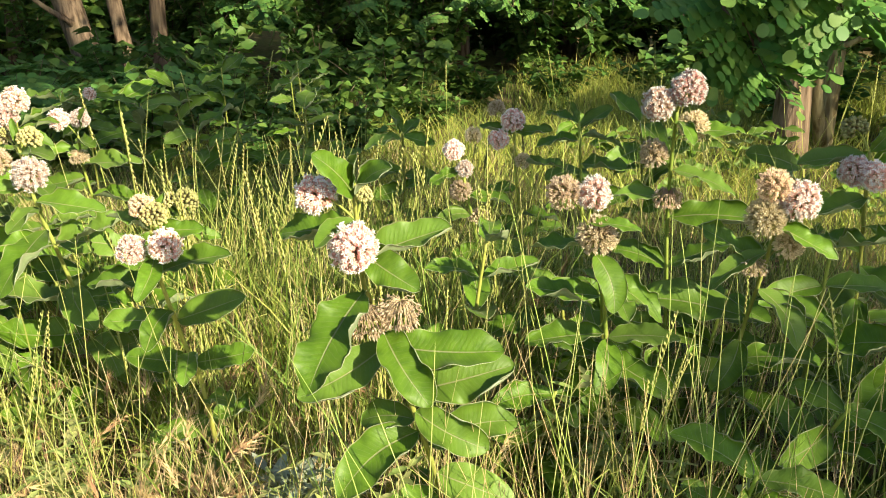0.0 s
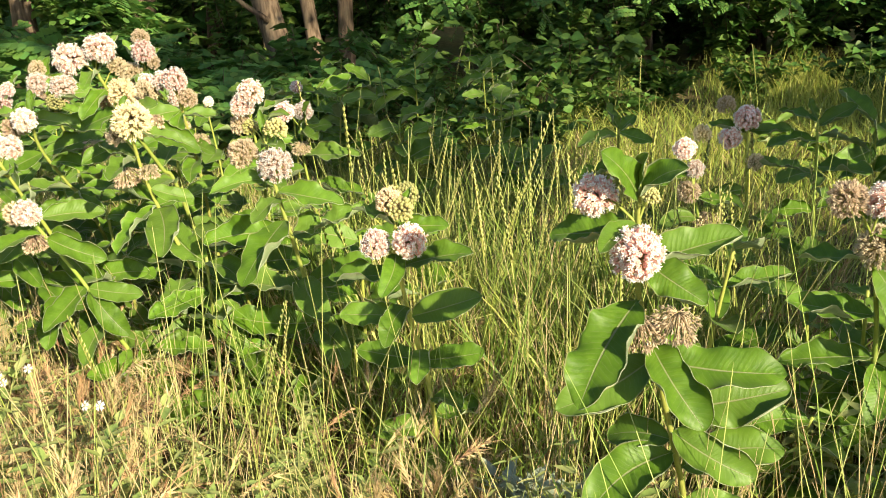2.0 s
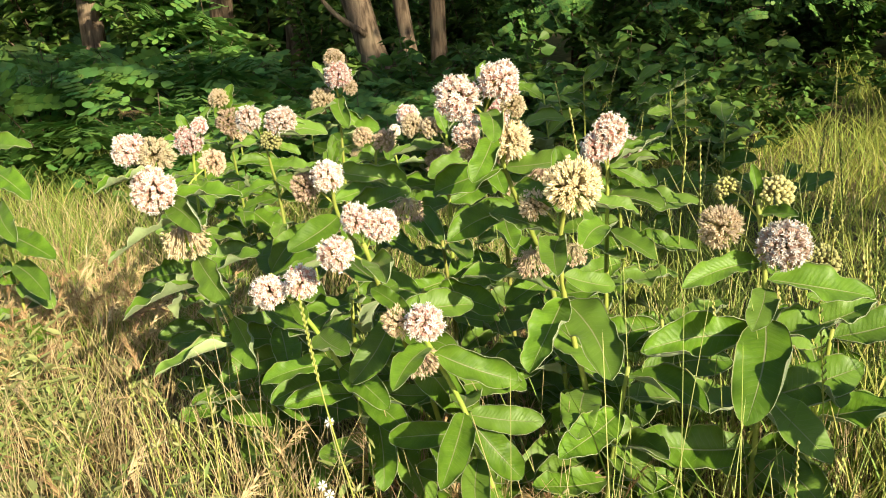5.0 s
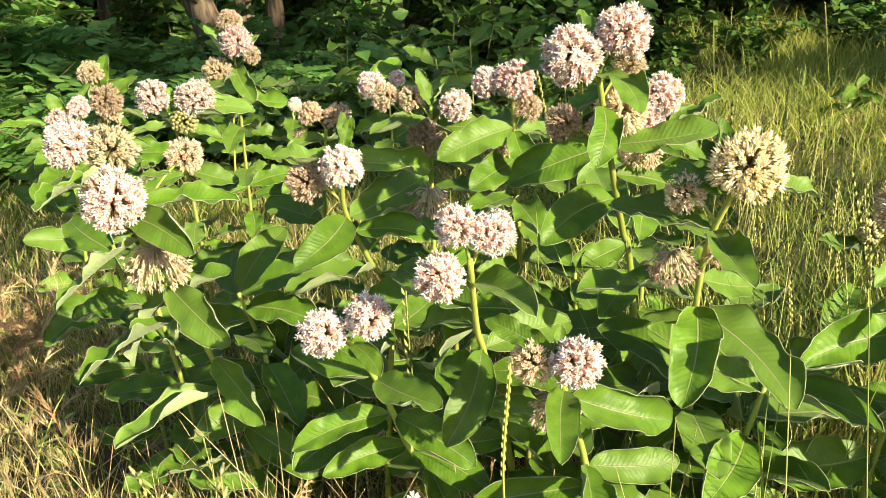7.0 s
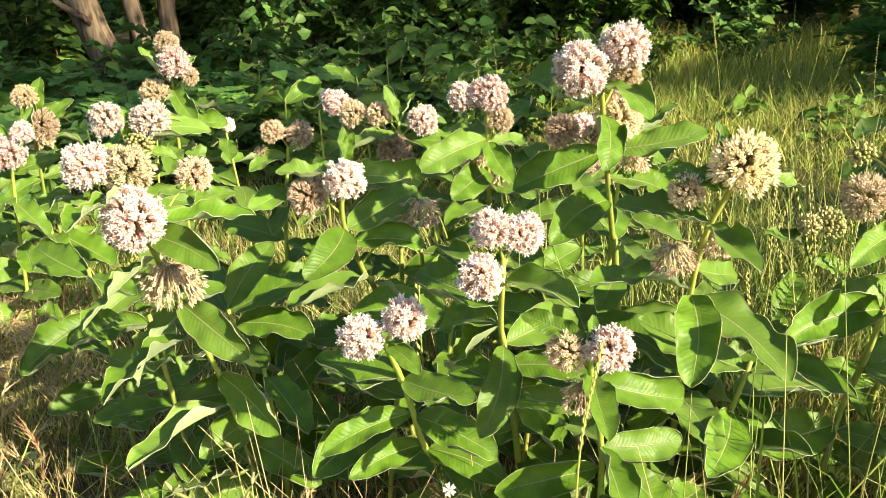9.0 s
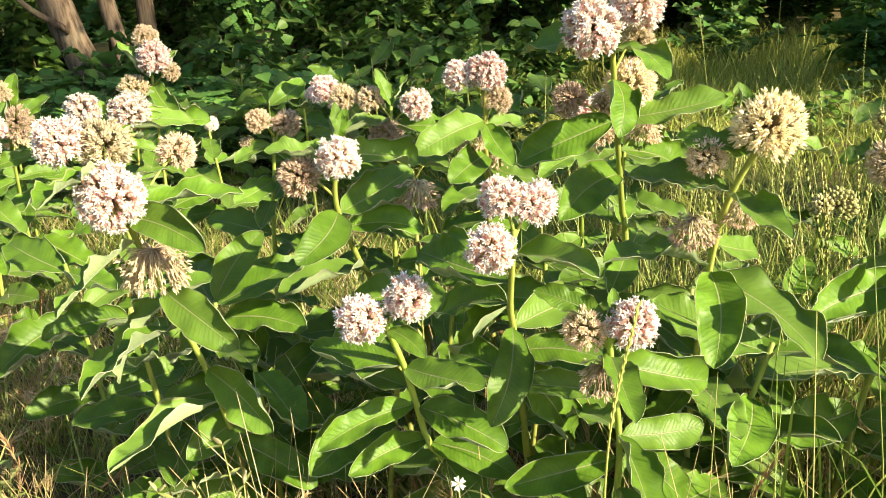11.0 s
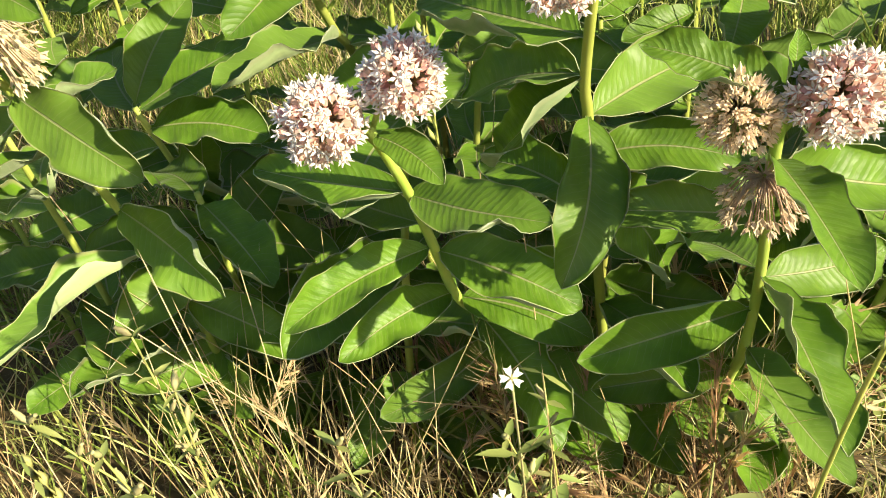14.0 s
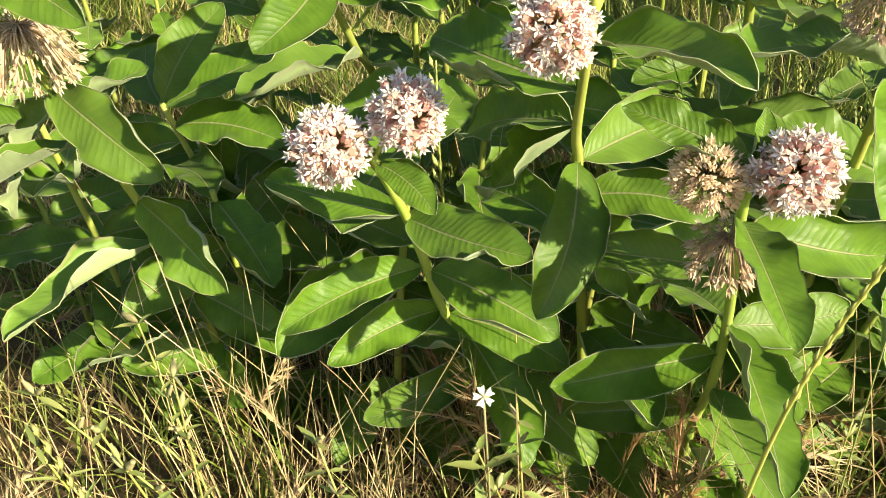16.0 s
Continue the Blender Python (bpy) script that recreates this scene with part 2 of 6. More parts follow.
def tube(points, radii, sides=6):
    """Verts and faces of a tapered tube along points."""
    pts = [Vector(p) for p in points]
    V, F = [], []
    for i, p in enumerate(pts):
        d = (pts[min(i + 1, len(pts) - 1)] - pts[max(i - 1, 0)]).normalized()
        a = d.orthogonal().normalized() if i == 0 else (a - d * a.dot(d)).normalized()
        b = d.cross(a)
        for k in range(sides):
            t = 2 * math.pi * k / sides
            V.append(p + (a * math.cos(t) + b * math.sin(t)) * radii[i])
    for i in range(len(pts) - 1):
        for k in range(sides):
            k2 = (k + 1) % sides
            F.append((i * sides + k, i * sides + k2, (i + 1) * sides + k2, (i + 1) * sides + k))
    F.append(tuple(range(sides - 1, -1, -1)))
    n = (len(pts) - 1) * sides
    F.append(tuple(range(n, n + sides)))
    return V, F


def curve_pts(points, n):
    """A smooth line through points (Catmull-Rom), n steps a span."""
    P = [Vector(p) for p in points]
    P = [P[0] * 2 - P[1]] + P + [P[-1] * 2 - P[-2]]
    out = []
    for i in range(1, len(P) - 2):
        for k in range(n):
            t = k / n
            a, b, c, d = P[i - 1], P[i], P[i + 1], P[i + 2]
            out.append(0.5 * ((2 * b) + (c - a) * t + (2 * a - 5 * b + 4 * c - d) * t * t + (3 * b - a - 3 * c + d) * t ** 3))
    out.append(P[-2])
    return out


def joined(pieces):
    """Several (verts, faces) as one."""
    V, F = [], []
    for v, f in pieces:
        o = len(V)
        V.extend(v)
        F.extend(tuple(i + o for i in q) for q in f)
    return V, F


def scatter(V, F, mats4):
    """Many copies of a small piece as flat arrays: verts (n,3) and faces."""
    V = np.asarray([tuple(v) for v in V])
    M = np.asarray(mats4)
    W = np.einsum("nij,vj->nvi", M[:, :3, :3], V) + M[:, None, :3, 3]
    n = len(V)
    faces = []
    for k in range(len(M)):
        o = k * n
        faces.extend(tuple(i + o for i in f) for f in F)
    return W.reshape(-1, 3), faces


def stuff(name, groups, mats, label, category):
    """One object of uncountable small pieces. groups: (verts, faces, material index)."""
    V, F, W = [], [], []
    o = 0
    for v, f, k in groups:
        V.append(np.asarray(v))
        F.extend(tuple(i + o for i in q) for q in f)
        W.extend([k] * len(f))
        o += len(v)
    ob = new(name, mesh_of(name, np.concatenate(V), F, mats, W))
    return tagged(ob, label, category, kind="stuff")


def align(y_dir, up):
    """A turn whose y is y_dir and whose z is near up."""
    y = Vector(y_dir).normalized()
    z = Vector(up) - y * Vector(up).dot(y)
    z = z.normalized() if z.length > 1e-5 else y.orthogonal().normalized()
    x = y.cross(z)
    return Matrix((x, y, z)).transposed().to_4x4()


def toward(z_dir, spin=0.0):
    """A turn whose z is z_dir."""
    q = Vector(z_dir).normalized().to_track_quat("Z", "Y").to_matrix().to_4x4()
    return q @ Matrix.Rotation(spin, 4, "Z")


# ---- ground ----
def ground_z(x, y):
    return 0.02 * noise.noise((x * 0.9, y * 0.9, 3.1)) + 0.012 * noise.noise((x * 3, y * 3, 1.7))


def build_ground():
    xs = sorted(set([-400, -120, -40, -20, -12] + [round(-8 + 0.2 * i, 2) for i in range(76)] + [10, 14, 24, 40, 120, 400]))
    ys = sorted(set([-400, -120, -40, -16, -8, -4, -2] + [round(-1 + 0.2 * i, 2) for i in range(66)] + [14, 17, 24, 40, 120, 400]))
    V = [(x, y, ground_z(x, y) if abs(x) < 9 and -2 < y < 13 else 0.0) for y in ys for x in xs]
    n = len(xs)
    F = [(j * n + i, j * n + i + 1, (j + 1) * n + i + 1, (j + 1) * n + i) for j in range(len(ys) - 1) for i in range(n - 1)]
    tagged(new("ground", mesh_of("ground", V, F, M_SOIL)), "brown soil with dry grass litter at a wood's edge", "ground", kind="structure")


build_ground()


# ---- milkweed ----
LEAF_COLUMNS = (-1.0, -0.93, -0.8, -0.5, -0.2, 0.0, 0.2, 0.5, 0.8, 0.93, 1.0)


def leaf_mesh(bend, fold, wave, seed, bites=()):
    """Broad blunt leaf, base at 0, tip at (0, 1, 0), 0.4 wide, upper side +z; a thin closed body with a rolled rim."""
    rnd = random.Random(seed)
    nv = 24
    ph, k, tw = rnd.random() * 6.28, rnd.uniform(1.2, 2.6), rnd.uniform(-0.14, 0.14)
    ph2 = ph + rnd.uniform(0.6, 2.6)
    f_left, f_right = fold * rnd.uniform(0.75, 1.2), fold * rnd.uniform(0.75, 1.2)
    roll_left, roll_right = rnd.uniform(-1.5, 0.7), rnd.uniform(-1.5, 0.7)
    side_bend = rnd.uniform(-0.07, 0.07)
    y = z = 0.0
    top, uv = [], []
    for i in range(nv + 1):
        v = i / nv
        th = bend * 0.5 - bend * v ** 1.25
        if i:
            y += math.cos(th) / nv
            z += math.sin(th) / nv
        if v < 0.05:
            hw = 0.016 + 0.05 * v
        else:
            q = (v - 0.03) / 0.97
            hw = 0.2 * max(0.0, (1 - abs(2 * q ** 0.97 - 1) ** 2.15)) ** 0.66 + 0.003
        for a in LEAF_COLUMNS:
            b = abs(a)
            cut = 1.0
            for v0, sd, depth in bites:
                if sd * a > 0:
                    cut -= depth * math.exp(-((v - v0) / 0.045) ** 2)
            f = (f_left if a < 0 else f_right) * (0.6 + 0.4 * b) * (1 - 0.25 * v)
            w = wave * hw * (math.sin(6.283 * k * v + (ph if a < 0 else ph2)) + 0.45 * math.sin(6.283 * 2.7 * k * v + (ph2 if a < 0 else ph))) * b ** 2.5 * min(1.0, v * 4)
            rim = max(0.0, (b - 0.8) / 0.2)
            rim = rim * rim * hw * 0.24 * (roll_left if a < 0 else roll_right) * (0.6 + 0.6 * math.sin(9 * v + ph2))
            quilt = 0.006 * math.cos(6.283 * (20 * v - 2.2 * b)) * b * (1 - b)
            nx = a * hw * cut * math.cos(f) - (1 if a > 0 else -1) * abs(rim) * 0.6
            nn = b * hw * math.sin(f) + w - rim + tw * a * hw * v + quilt * hw * 5
            top.append(Vector((nx + side_bend * math.sin(v * 3.14), y - nn * math.sin(th), z + nn * math.cos(th))))
            uv.append((0.5 + a / 2, v))
    n = len(LEAF_COLUMNS)
    tip = top[nv * n + n // 2].copy()
    ang = math.atan2(tip.z, tip.y)
    R = Matrix.Rotation(-ang, 3, "X") * (1 / math.hypot(tip.y, tip.z))
    top = [R @ p for p in top]
    F, W = [], []
    for i in range(nv):
        for s in range(n - 1):
            F.append((i * n + s, i * n + s + 1, (i + 1) * n + s + 1, (i + 1) * n + s))
            W.append(0)
    # the underside, a hair below
    me0 = mesh_of("tmp", top, F, M_LEAF)
    nor = [vt.normal.copy() for vt in me0.vertices]
    bpy.data.meshes.remove(me0)
    o = len(top)
    low = [p - nn * 0.0045 for p, nn in zip(top, nor)]
    for i in range(nv):
        for s in range(n - 1):
            F.append((o + i * n + s, o + (i + 1) * n + s, o + (i + 1) * n + s + 1, o + i * n + s + 1))
            W.append(1)
    rim = [i * n for i in range(nv + 1)] + [nv * n + s for s in range(1, n)] + [i * n + n - 1 for i in range(nv - 1, -1, -1)] + [s for s in range(n - 2, 0, -1)]
    for a, b in zip(rim, rim[1:] + rim[:1]):
        F.append((b, a, o + a, o + b))
        W.append(1)
    return mesh_of("milkweed_leaf", top + low, F, [M_LEAF, M_UNDER], W, uvs=uv + uv)


LEAVES = {
    0: [leaf_mesh(random.uniform(0.0, 0.35), random.uniform(0.28, 0.62), random.uniform(0.12, 0.40), i) for i in range(14)],
    1: [leaf_mesh(random.uniform(0.25, 0.65), random.uniform(0.28, 0.62), random.uniform(0.12, 0.42), 20 + i) for i in range(14)],
    2: [leaf_mesh(random.uniform(0.6, 1.0), random.uniform(0.22, 0.45), random.uniform(0.10, 0.3), 40 + i) for i in range(10)],
    3: [leaf_mesh(random.uniform(0.2, 0.5), random.uniform(0.4, 0.65), random.uniform(0.12, 0.3), 60 + i) for i in range(10)],
}


EATEN = {
    "notch": leaf_mesh(0.35, 0.3, 0.14, 91, ((0.74, 1, 0.5), (0.82, 1, 0.35))),
    "ragged": leaf_mesh(0.2, 0.25, 0.10, 92, ((0.86, -1, 0.75), (0.70, -1, 0.65), (0.78, -1, 0.2))),
}


def floret_geo(kind, rnd):
    """One floret, its base at the stalk's end, facing +z: verts, faces, material (0 crown, 1 petal)."""
    V, F, W = [], [], []

    def ring(r, z, a):
        return (r * math.cos(a), r * math.sin(a), z)
    if kind == "fresh":
        for k in range(5):
            a = k * 1.2566 + rnd.uniform(-0.1, 0.1)
            o = len(V)
            j = rnd.uniform(0.85, 1.15)
            V += [ring(0.0008, 0.0015, a), ring(0.0034 * j, 0.0036, a - 0.42), ring(0.0034 * j, 0.0036, a + 0.42), ring(0.0066 * j, 0.0058, a), ring(0.0038, 0.0010, a)]
            F += [(o, o + 1, o + 3, o + 2), (o, o + 4, o + 1), (o + 1, o + 4, o + 3), (o + 4, o + 2, o + 3), (o, o + 2, o + 4)]
            W += [0] * 5
            a += 0.63
            o = len(V)
            V += [ring(0.0012, 0.0008, a), ring(0.0050, -0.0004, a - 0.58), ring(0.0050, -0.0004, a + 0.58), ring(0.0056, -0.0056, a - 0.36), ring(0.0056, -0.0056, a + 0.36), ring(0.0044, -0.0085, a)]
            F += [(o, o + 1, o + 3, o + 4, o + 2), (o + 3, o + 5, o + 4)]
            W += [1, 1]
        o = len(V)
        V += [ring(0.0013, 0.0008, k * 1.2566) for k in range(5)] + [(0, 0, 0.0040)]
        F += [(o + k, o + (k + 1) % 5, o + 5) for k in range(5)]
        W += [0] * 5
    elif kind == "tan":
        s = rnd.uniform(1.0, 1.5)
        for k in range(5):
            a = k * 1.2566 + rnd.uniform(-0.2, 0.2)
            o = len(V)
            V += [ring(0.001, 0.0, a), ring(0.0028 * s, 0.0018, a - 0.5), ring(0.0028 * s, 0.0022, a + 0.5), ring(rnd.uniform(0.0015, 0.0050), 0.0055 * s, a)]
            F += [(o, o + 1, o + 3, o + 2)]
            a += 0.6
            V += [ring(0.001, 0.0, a), ring(0.0030, -0.0015, a - 0.5), ring(0.0030, -0.0015, a + 0.5), ring(0.0040, rnd.uniform(-0.005, -0.001), a)]
            F += [(o + 4, o + 5, o + 7, o + 6)]
            W += [0, 1]
        o = len(V)
        V += [ring(0.0016, 0.0008, k * 1.2566) for k in range(5)] + [(0, 0, 0.0045)]
        F += [(o + k, o + (k + 1) % 5, o + 5) for k in range(5)]
        W += [0] * 5
    elif kind == "bud":
        rr = (0.0016, 0.0042, 0.0047, 0.0030)
        zz = (0.0, 0.0022, 0.0052, 0.0082)
        for r, z in zip(rr, zz):
            V += [ring(r, z, k * 1.2566) for k in range(5)]
        V.append((0, 0, 0.0094))
        for i in range(3):
            F += [(i * 5 + k, i * 5 + (k + 1) % 5, i * 5 + 5 + (k + 1) % 5, i * 5 + 5 + k) for k in range(5)]
        F += [(15 + k, 15 + (k + 1) % 5, 20) for k in range(5)]
        W += [0] * 20
    else:
        for k in range(4):
            a = k * 1.57 + rnd.uniform(-0.5, 0.5)
            o = len(V)
            V += [(0, 0, 0), ring(0.0022, 0.002, a - 0.6), ring(0.0020, 0.0025, a + 0.6), ring(rnd.uniform(0.001, 0.0035), rnd.uniform(0.003, 0.007), a)]
            F += [(o, o + 1, o + 3, o + 2)]
            W += [k % 2]
    return V, F, W


FLORET_MATS = {"fresh": [M_HOOD, M_PETAL], "tan": [M_FADED, M_FADED_PETAL], "bud": [M_BUD, M_BUD], "dead": [M_WITHER, M_FADED]}
BASE_R = 0.036
FLORETS = {k: [mesh_of("floret", *(lambda g: (g[0], g[1], FLORET_MATS[k], g[2], False))(floret_geo(k, random.Random(5 * i + len(k)))))
               for i in range(4)] for k in FLORET_MATS}


def umbel_plan(kind, seed, more):
    """Ways and reaches of the flower stalks of one ball."""
    rnd = random.Random(seed)
    n = {"fresh": 96, "tan": 96, "bud": 60, "dead": 64}[kind]
    n = int(n * more)
    low = {"fresh": -0.80, "tan": -0.78, "bud": -0.45, "dead": -0.75}[kind]
    high = 0.55 if kind == "dead" else 1.0
    out = []
    for i in range(n):
        z = high - (high - low) * (i + 0.5) / n + rnd.uniform(-0.03, 0.03)
        z = max(-1, min(1, z))
        a = i * 2.39996 + rnd.uniform(-0.2, 0.2)
        r = math.sqrt(1 - z * z)
        reach = {"fresh": rnd.uniform(0.020, 0.0300), "tan": rnd.uniform(0.022, 0.030), "bud": rnd.uniform(0.021, 0.027), "dead": rnd.uniform(0.024, 0.034)}[kind]
        out.append((Vector((r * math.cos(a), r * math.sin(a), z)), reach))
    return out


def umbel_meshes(kind, seed, more):
    rnd = random.Random(seed + 77)
    plan = umbel_plan(kind, seed, more)
    ped, flo, W = [], [], []
    ends = []
    for d, reach in plan:
        p0 = d * 0.003
        sag = Vector((0, 0, -0.026 if kind == "dead" else -0.002)) * (1.15 - abs(d.z))
        p2 = d * reach + sag
        p1 = d * reach * 0.62 + sag * (0.22 if kind == "dead" else -0.1)
        ped.append(tube([p0, p1, p2], [0.0007, 0.0006, 0.0008], 3))
        face = (d + (Vector((0, 0, -0.8)) if kind == "dead" else Vector((0, 0, 0.12)))).normalized()
        face = (face + Vector((rnd.uniform(-.25, .25), rnd.uniform(-.25, .25), rnd.uniform(-.25, .25)))).normalized()
        m = Matrix.Translation(p2) @ toward(face, rnd.random() * 6.28) @ Matrix.Scale((rnd.uniform(0.76, 1.02) if kind == "fresh" else rnd.uniform(1.0, 1.3) * (1.7 if kind == "dead" else 1.0)) / math.sqrt(more), 4)
        ends.append(m)
        v, f, w = floret_geo(kind, rnd)
        flo.append(([m @ Vector(q) for q in v], f))
        W += w
    pv, pf = joined(ped)
    fv, ff = joined(flo)
    return (mesh_of("umbel", pv, pf, M_PEDICEL if kind != "dead" else M_WITHER),
            mesh_of("blossom", fv, ff, FLORET_MATS[kind], W, False), ends)


UMBELS = {k: [umbel_meshes(k, 100 * i + len(k), 1.35) for i in range(3)] for k in FLORET_MATS}
UMBELS_BIG = {k: [umbel_meshes(k, 100 * i + len(k), 2.0) for i in range(3)] for k in FLORET_MATS}
UMBEL_LABEL = {"fresh": "ball of pale pink star flowers", "tan": "fading cream and brown flower ball", "bud": "cluster of closed yellow-green buds", "dead": "withered drooping brown flower head"}
_plants = random.Random(11)
OPEN_SIDE = Vector((0.15, -1, 0))       # the blades turn to the open side


def stem_at(pts, z):
    for a, b in zip(pts[:-1], pts[1:]):
        if a.z <= z <= b.z:
            return a.lerp(b, (z - a.z) / max(1e-6, b.z - a.z))
    return pts[-1] if z > pts[-1].z else pts[0]


def milkweed(label, stem, umbels=(), leaves=(), close=False, fill=True, face=(0.15, 1.15), side=OPEN_SIDE, wide=1.18):
    """stem: places from the ground up. umbels: place, radius, state. leaves: height of the node, tip, width, curl.
    face: how far the blades turn to that side."""
    base = Vector(stem[0])
    base.z = min(base.z, ground_z(base.x, base.y))
    plant = thing("milkweed", base, label, "milkweed", "milkweed stand")
    pts = curve_pts([base] + stem[1:], 6)
    n = len(pts)
    v, f = tube([p - base for p in pts], [0.0057 - 0.0021 * i / n for i in range(n)], 8)
    part("stem", mesh_of("stem", v, f, M_STEM), plant)
    node_z = sorted(q[0] for q in leaves)
    todo = [(z, Vector((a, b, c)), w, k) for z, a, b, c, w, k in leaves]
    if fill:
        lowest = node_z[0] if node_z else pts[-1].z
        z, az = lowest - 0.05, _plants.random() * 6
        while z > (0.2 if close else 0.05):
            p = stem_at(pts, z)
            for h in (0, math.pi):
                L = _plants.uniform(0.11, 0.17)
                el = _plants.uniform(-0.5, 0.25)
                d = Vector((math.cos(az + h) * math.cos(el), math.sin(az + h) * math.cos(el), math.sin(el)))
                tip = p + d * L
                tip.z = max(tip.z, 0.03)
                todo.append((z, tip, L * 0.42, _plants.choice((0, 1, 1))))
            az += 1.57 + _plants.uniform(-0.3, 0.3)
            z -= _plants.uniform(0.06, 0.09)
    for z, tip, w, k in todo:
        p = stem_at(pts, z)
        d = tip - p
        L = d.length
        me = EATEN[k] if k in EATEN else _plants.choice(LEAVES[k])
        m = Matrix.Translation(p - base) @ align(d, Vector((_plants.uniform(-.25, .25), _plants.uniform(-.25, .25), 1)) + side * _plants.uniform(*face)) @ Matrix.Diagonal((min(w * wide, L * 0.4 * wide) / 0.4, L, L, 1))
        part("leaf", me, plant, m)
    for x, y, z, r, kind in umbels:
        c = Vector((x, y, z))
        if kind == "dead":
            c.z += r * 0.35
        p0 = stem_at(pts, c.z - max(0.04, (c - stem_at(pts, c.z)).length * 0.7))
        out = (c - p0).normalized()
        axis = (out + Vector((0, 0, 0.5))).normalized()
        if kind == "dead":
            axis = Vector((out.x * 0.2, out.y * 0.2, 1)).normalized()
        mid = p0.lerp(c, 0.55) + Vector((0, 0, 0.008))
        v, f = tube([q - base for q in curve_pts([p0, mid, c], 4)], [0.0022 - 0.0001 * i for i in range(9)], 5)
        part("peduncle", mesh_of("peduncle", v, f, M_STEM), plant)
        ped, flo, ends = _plants.choice((UMBELS_BIG if r > 0.0375 else UMBELS)[kind])
        m = Matrix.Translation(c - base) @ toward(axis, _plants.random() * 6.28) @ Matrix.Scale(r * 1.07 / BASE_R, 4)
        um = part("umbel", ped, plant, m, UMBEL_LABEL[kind], "stuff")
        if close and kind == "fresh":
            for e in ends:
                part("floret", _plants.choice(FLORETS[kind]), um, e)
        else:
            part("blossom", flo, um, kind="stuff")
    return plant


# ---- grasses ----
_g = np.random.RandomState(4)


def blades(xy, h0, h1, w, lean, seg=3, flat=0.0):
    """Curved grass blades at the places xy: verts and faces."""
    n = len(xy)
    h = _g.uniform(h0, h1, n)
    az, tw = _g.uniform(0, 6.283, n), _g.uniform(0, 6.283, n)
    ln = _g.uniform(0.3, 1.0, n) * lean
    wd = w * _g.uniform(0.6, 1.3, n)
    zb = np.array([ground_z(x, y) for x, y in xy]) - 0.01
    V = np.zeros((n, 2 * seg + 1, 3))
    for i in range(seg + 1):
        t = i / seg
        off = ln * t ** 1.8 * h
        x = xy[:, 0] + np.cos(az) * off
        y = xy[:, 1] + np.sin(az) * off
        z = zb + h * t * (1 - 0.28 * ln * t) * (1 - flat)
        if i == seg:
            V[:, 2 * seg] = np.stack([x, y, z], 1)
        else:
            k = wd * (1 - 0.55 * t)
            V[:, 2 * i] = np.stack([x + np.cos(tw) * k, y + np.sin(tw) * k, z], 1)
            V[:, 2 * i + 1] = np.stack([x - np.cos(tw) * k, y - np.sin(tw) * k, z], 1)
    m = 2 * seg + 1
    F = []
    for b in range(n):
        o = b * m
        for i in range(seg - 1):
            F.append((o + 2 * i, o + 2 * i + 1, o + 2 * i + 3, o + 2 * i + 2))
        F.append((o + 2 * seg - 2, o + 2 * seg - 1, o + 2 * seg))
    return V.reshape(-1, 3), F


def area(n, x0, x1, y0, y1, clump=0.0, keep=None):
    """n places in a box, gathered into tufts."""
    p = np.stack([_g.uniform(x0, x1, n), _g.uniform(y0, y1, n)], 1)
    if clump:
        c = np.stack([_g.uniform(x0, x1, n // 14 + 1), _g.uniform(y0, y1, n // 14 + 1)], 1)
        k = _g.randint(0, len(c), n)
        near = _g.rand(n) < 0.75
        p[near] = c[k[near]] + _g.normal(0, clump, (near.sum(), 2))
    if keep is not None:
        p = p[[bool(keep(x, y)) for x, y in p]]
    return p


def patch(x, y, s, k):
    return noise.noise((x * s, y * s, k))


def dry_here(x, y):
    """Where the dry brome stands: in front of and beside the milkweed stand."""
    d = 0.25 * patch(x, y, 2.5, 8.0)
    left = -3.6 < x < (-2.1 if y < 1.55 else -2.32) + d and 0.7 < y < 3.3
    front = -2.2 < x < -0.35 + d and 0.7 < y < (2.0 if -2.2 < x < -1.25 else 1.68) + d * .6
    return left or front


def leaning(xy, h0, h1, w, tilt):
    """Straight stiff stalks that cross one another at slants, four-sided and thin."""
    n = len(xy)
    h = _g.uniform(h0, h1, n)
    az, tl = _g.uniform(0, 6.283, n), np.abs(_g.normal(0, tilt, n)).clip(0, 1.1)
    zb = np.array([ground_z(x, y) for x, y in xy]) - 0.01
    d = np.stack([np.cos(az) * np.sin(tl), np.sin(az) * np.sin(tl), np.cos(tl)], 1)
    base = np.stack([xy[:, 0], xy[:, 1], zb], 1)
    sag = np.stack([np.cos(az), np.sin(az), -0.5 * np.ones(n)], 1) * (h * _g.uniform(0, 0.12, n))[:, None]
    V = np.zeros((n, 10, 3))
    for i, t in enumerate((0.0, 0.55, 0.97)):
        c = base + d * (h * t)[:, None] + sag * t * t
        for k in range(3):
            a = 2.094 * k
            V[:, 3 * i + k] = c + np.array([math.cos(a), math.sin(a), 0]) * w * (1 - 0.55 * t)
    V[:, 9] = base + d * h[:, None] + sag
    F = []
    for b in range(n):
        o = b * 10
        for i in (0, 3):
            F += [(o + i + k, o + i + (k + 1) % 3, o + i + 3 + (k + 1) % 3, o + i + 3 + k) for k in range(3)]
        F += [(o + 6 + k, o + 6 + (k + 1) % 3, o + 9) for k in range(3)]
    return V.reshape(-1, 3), F


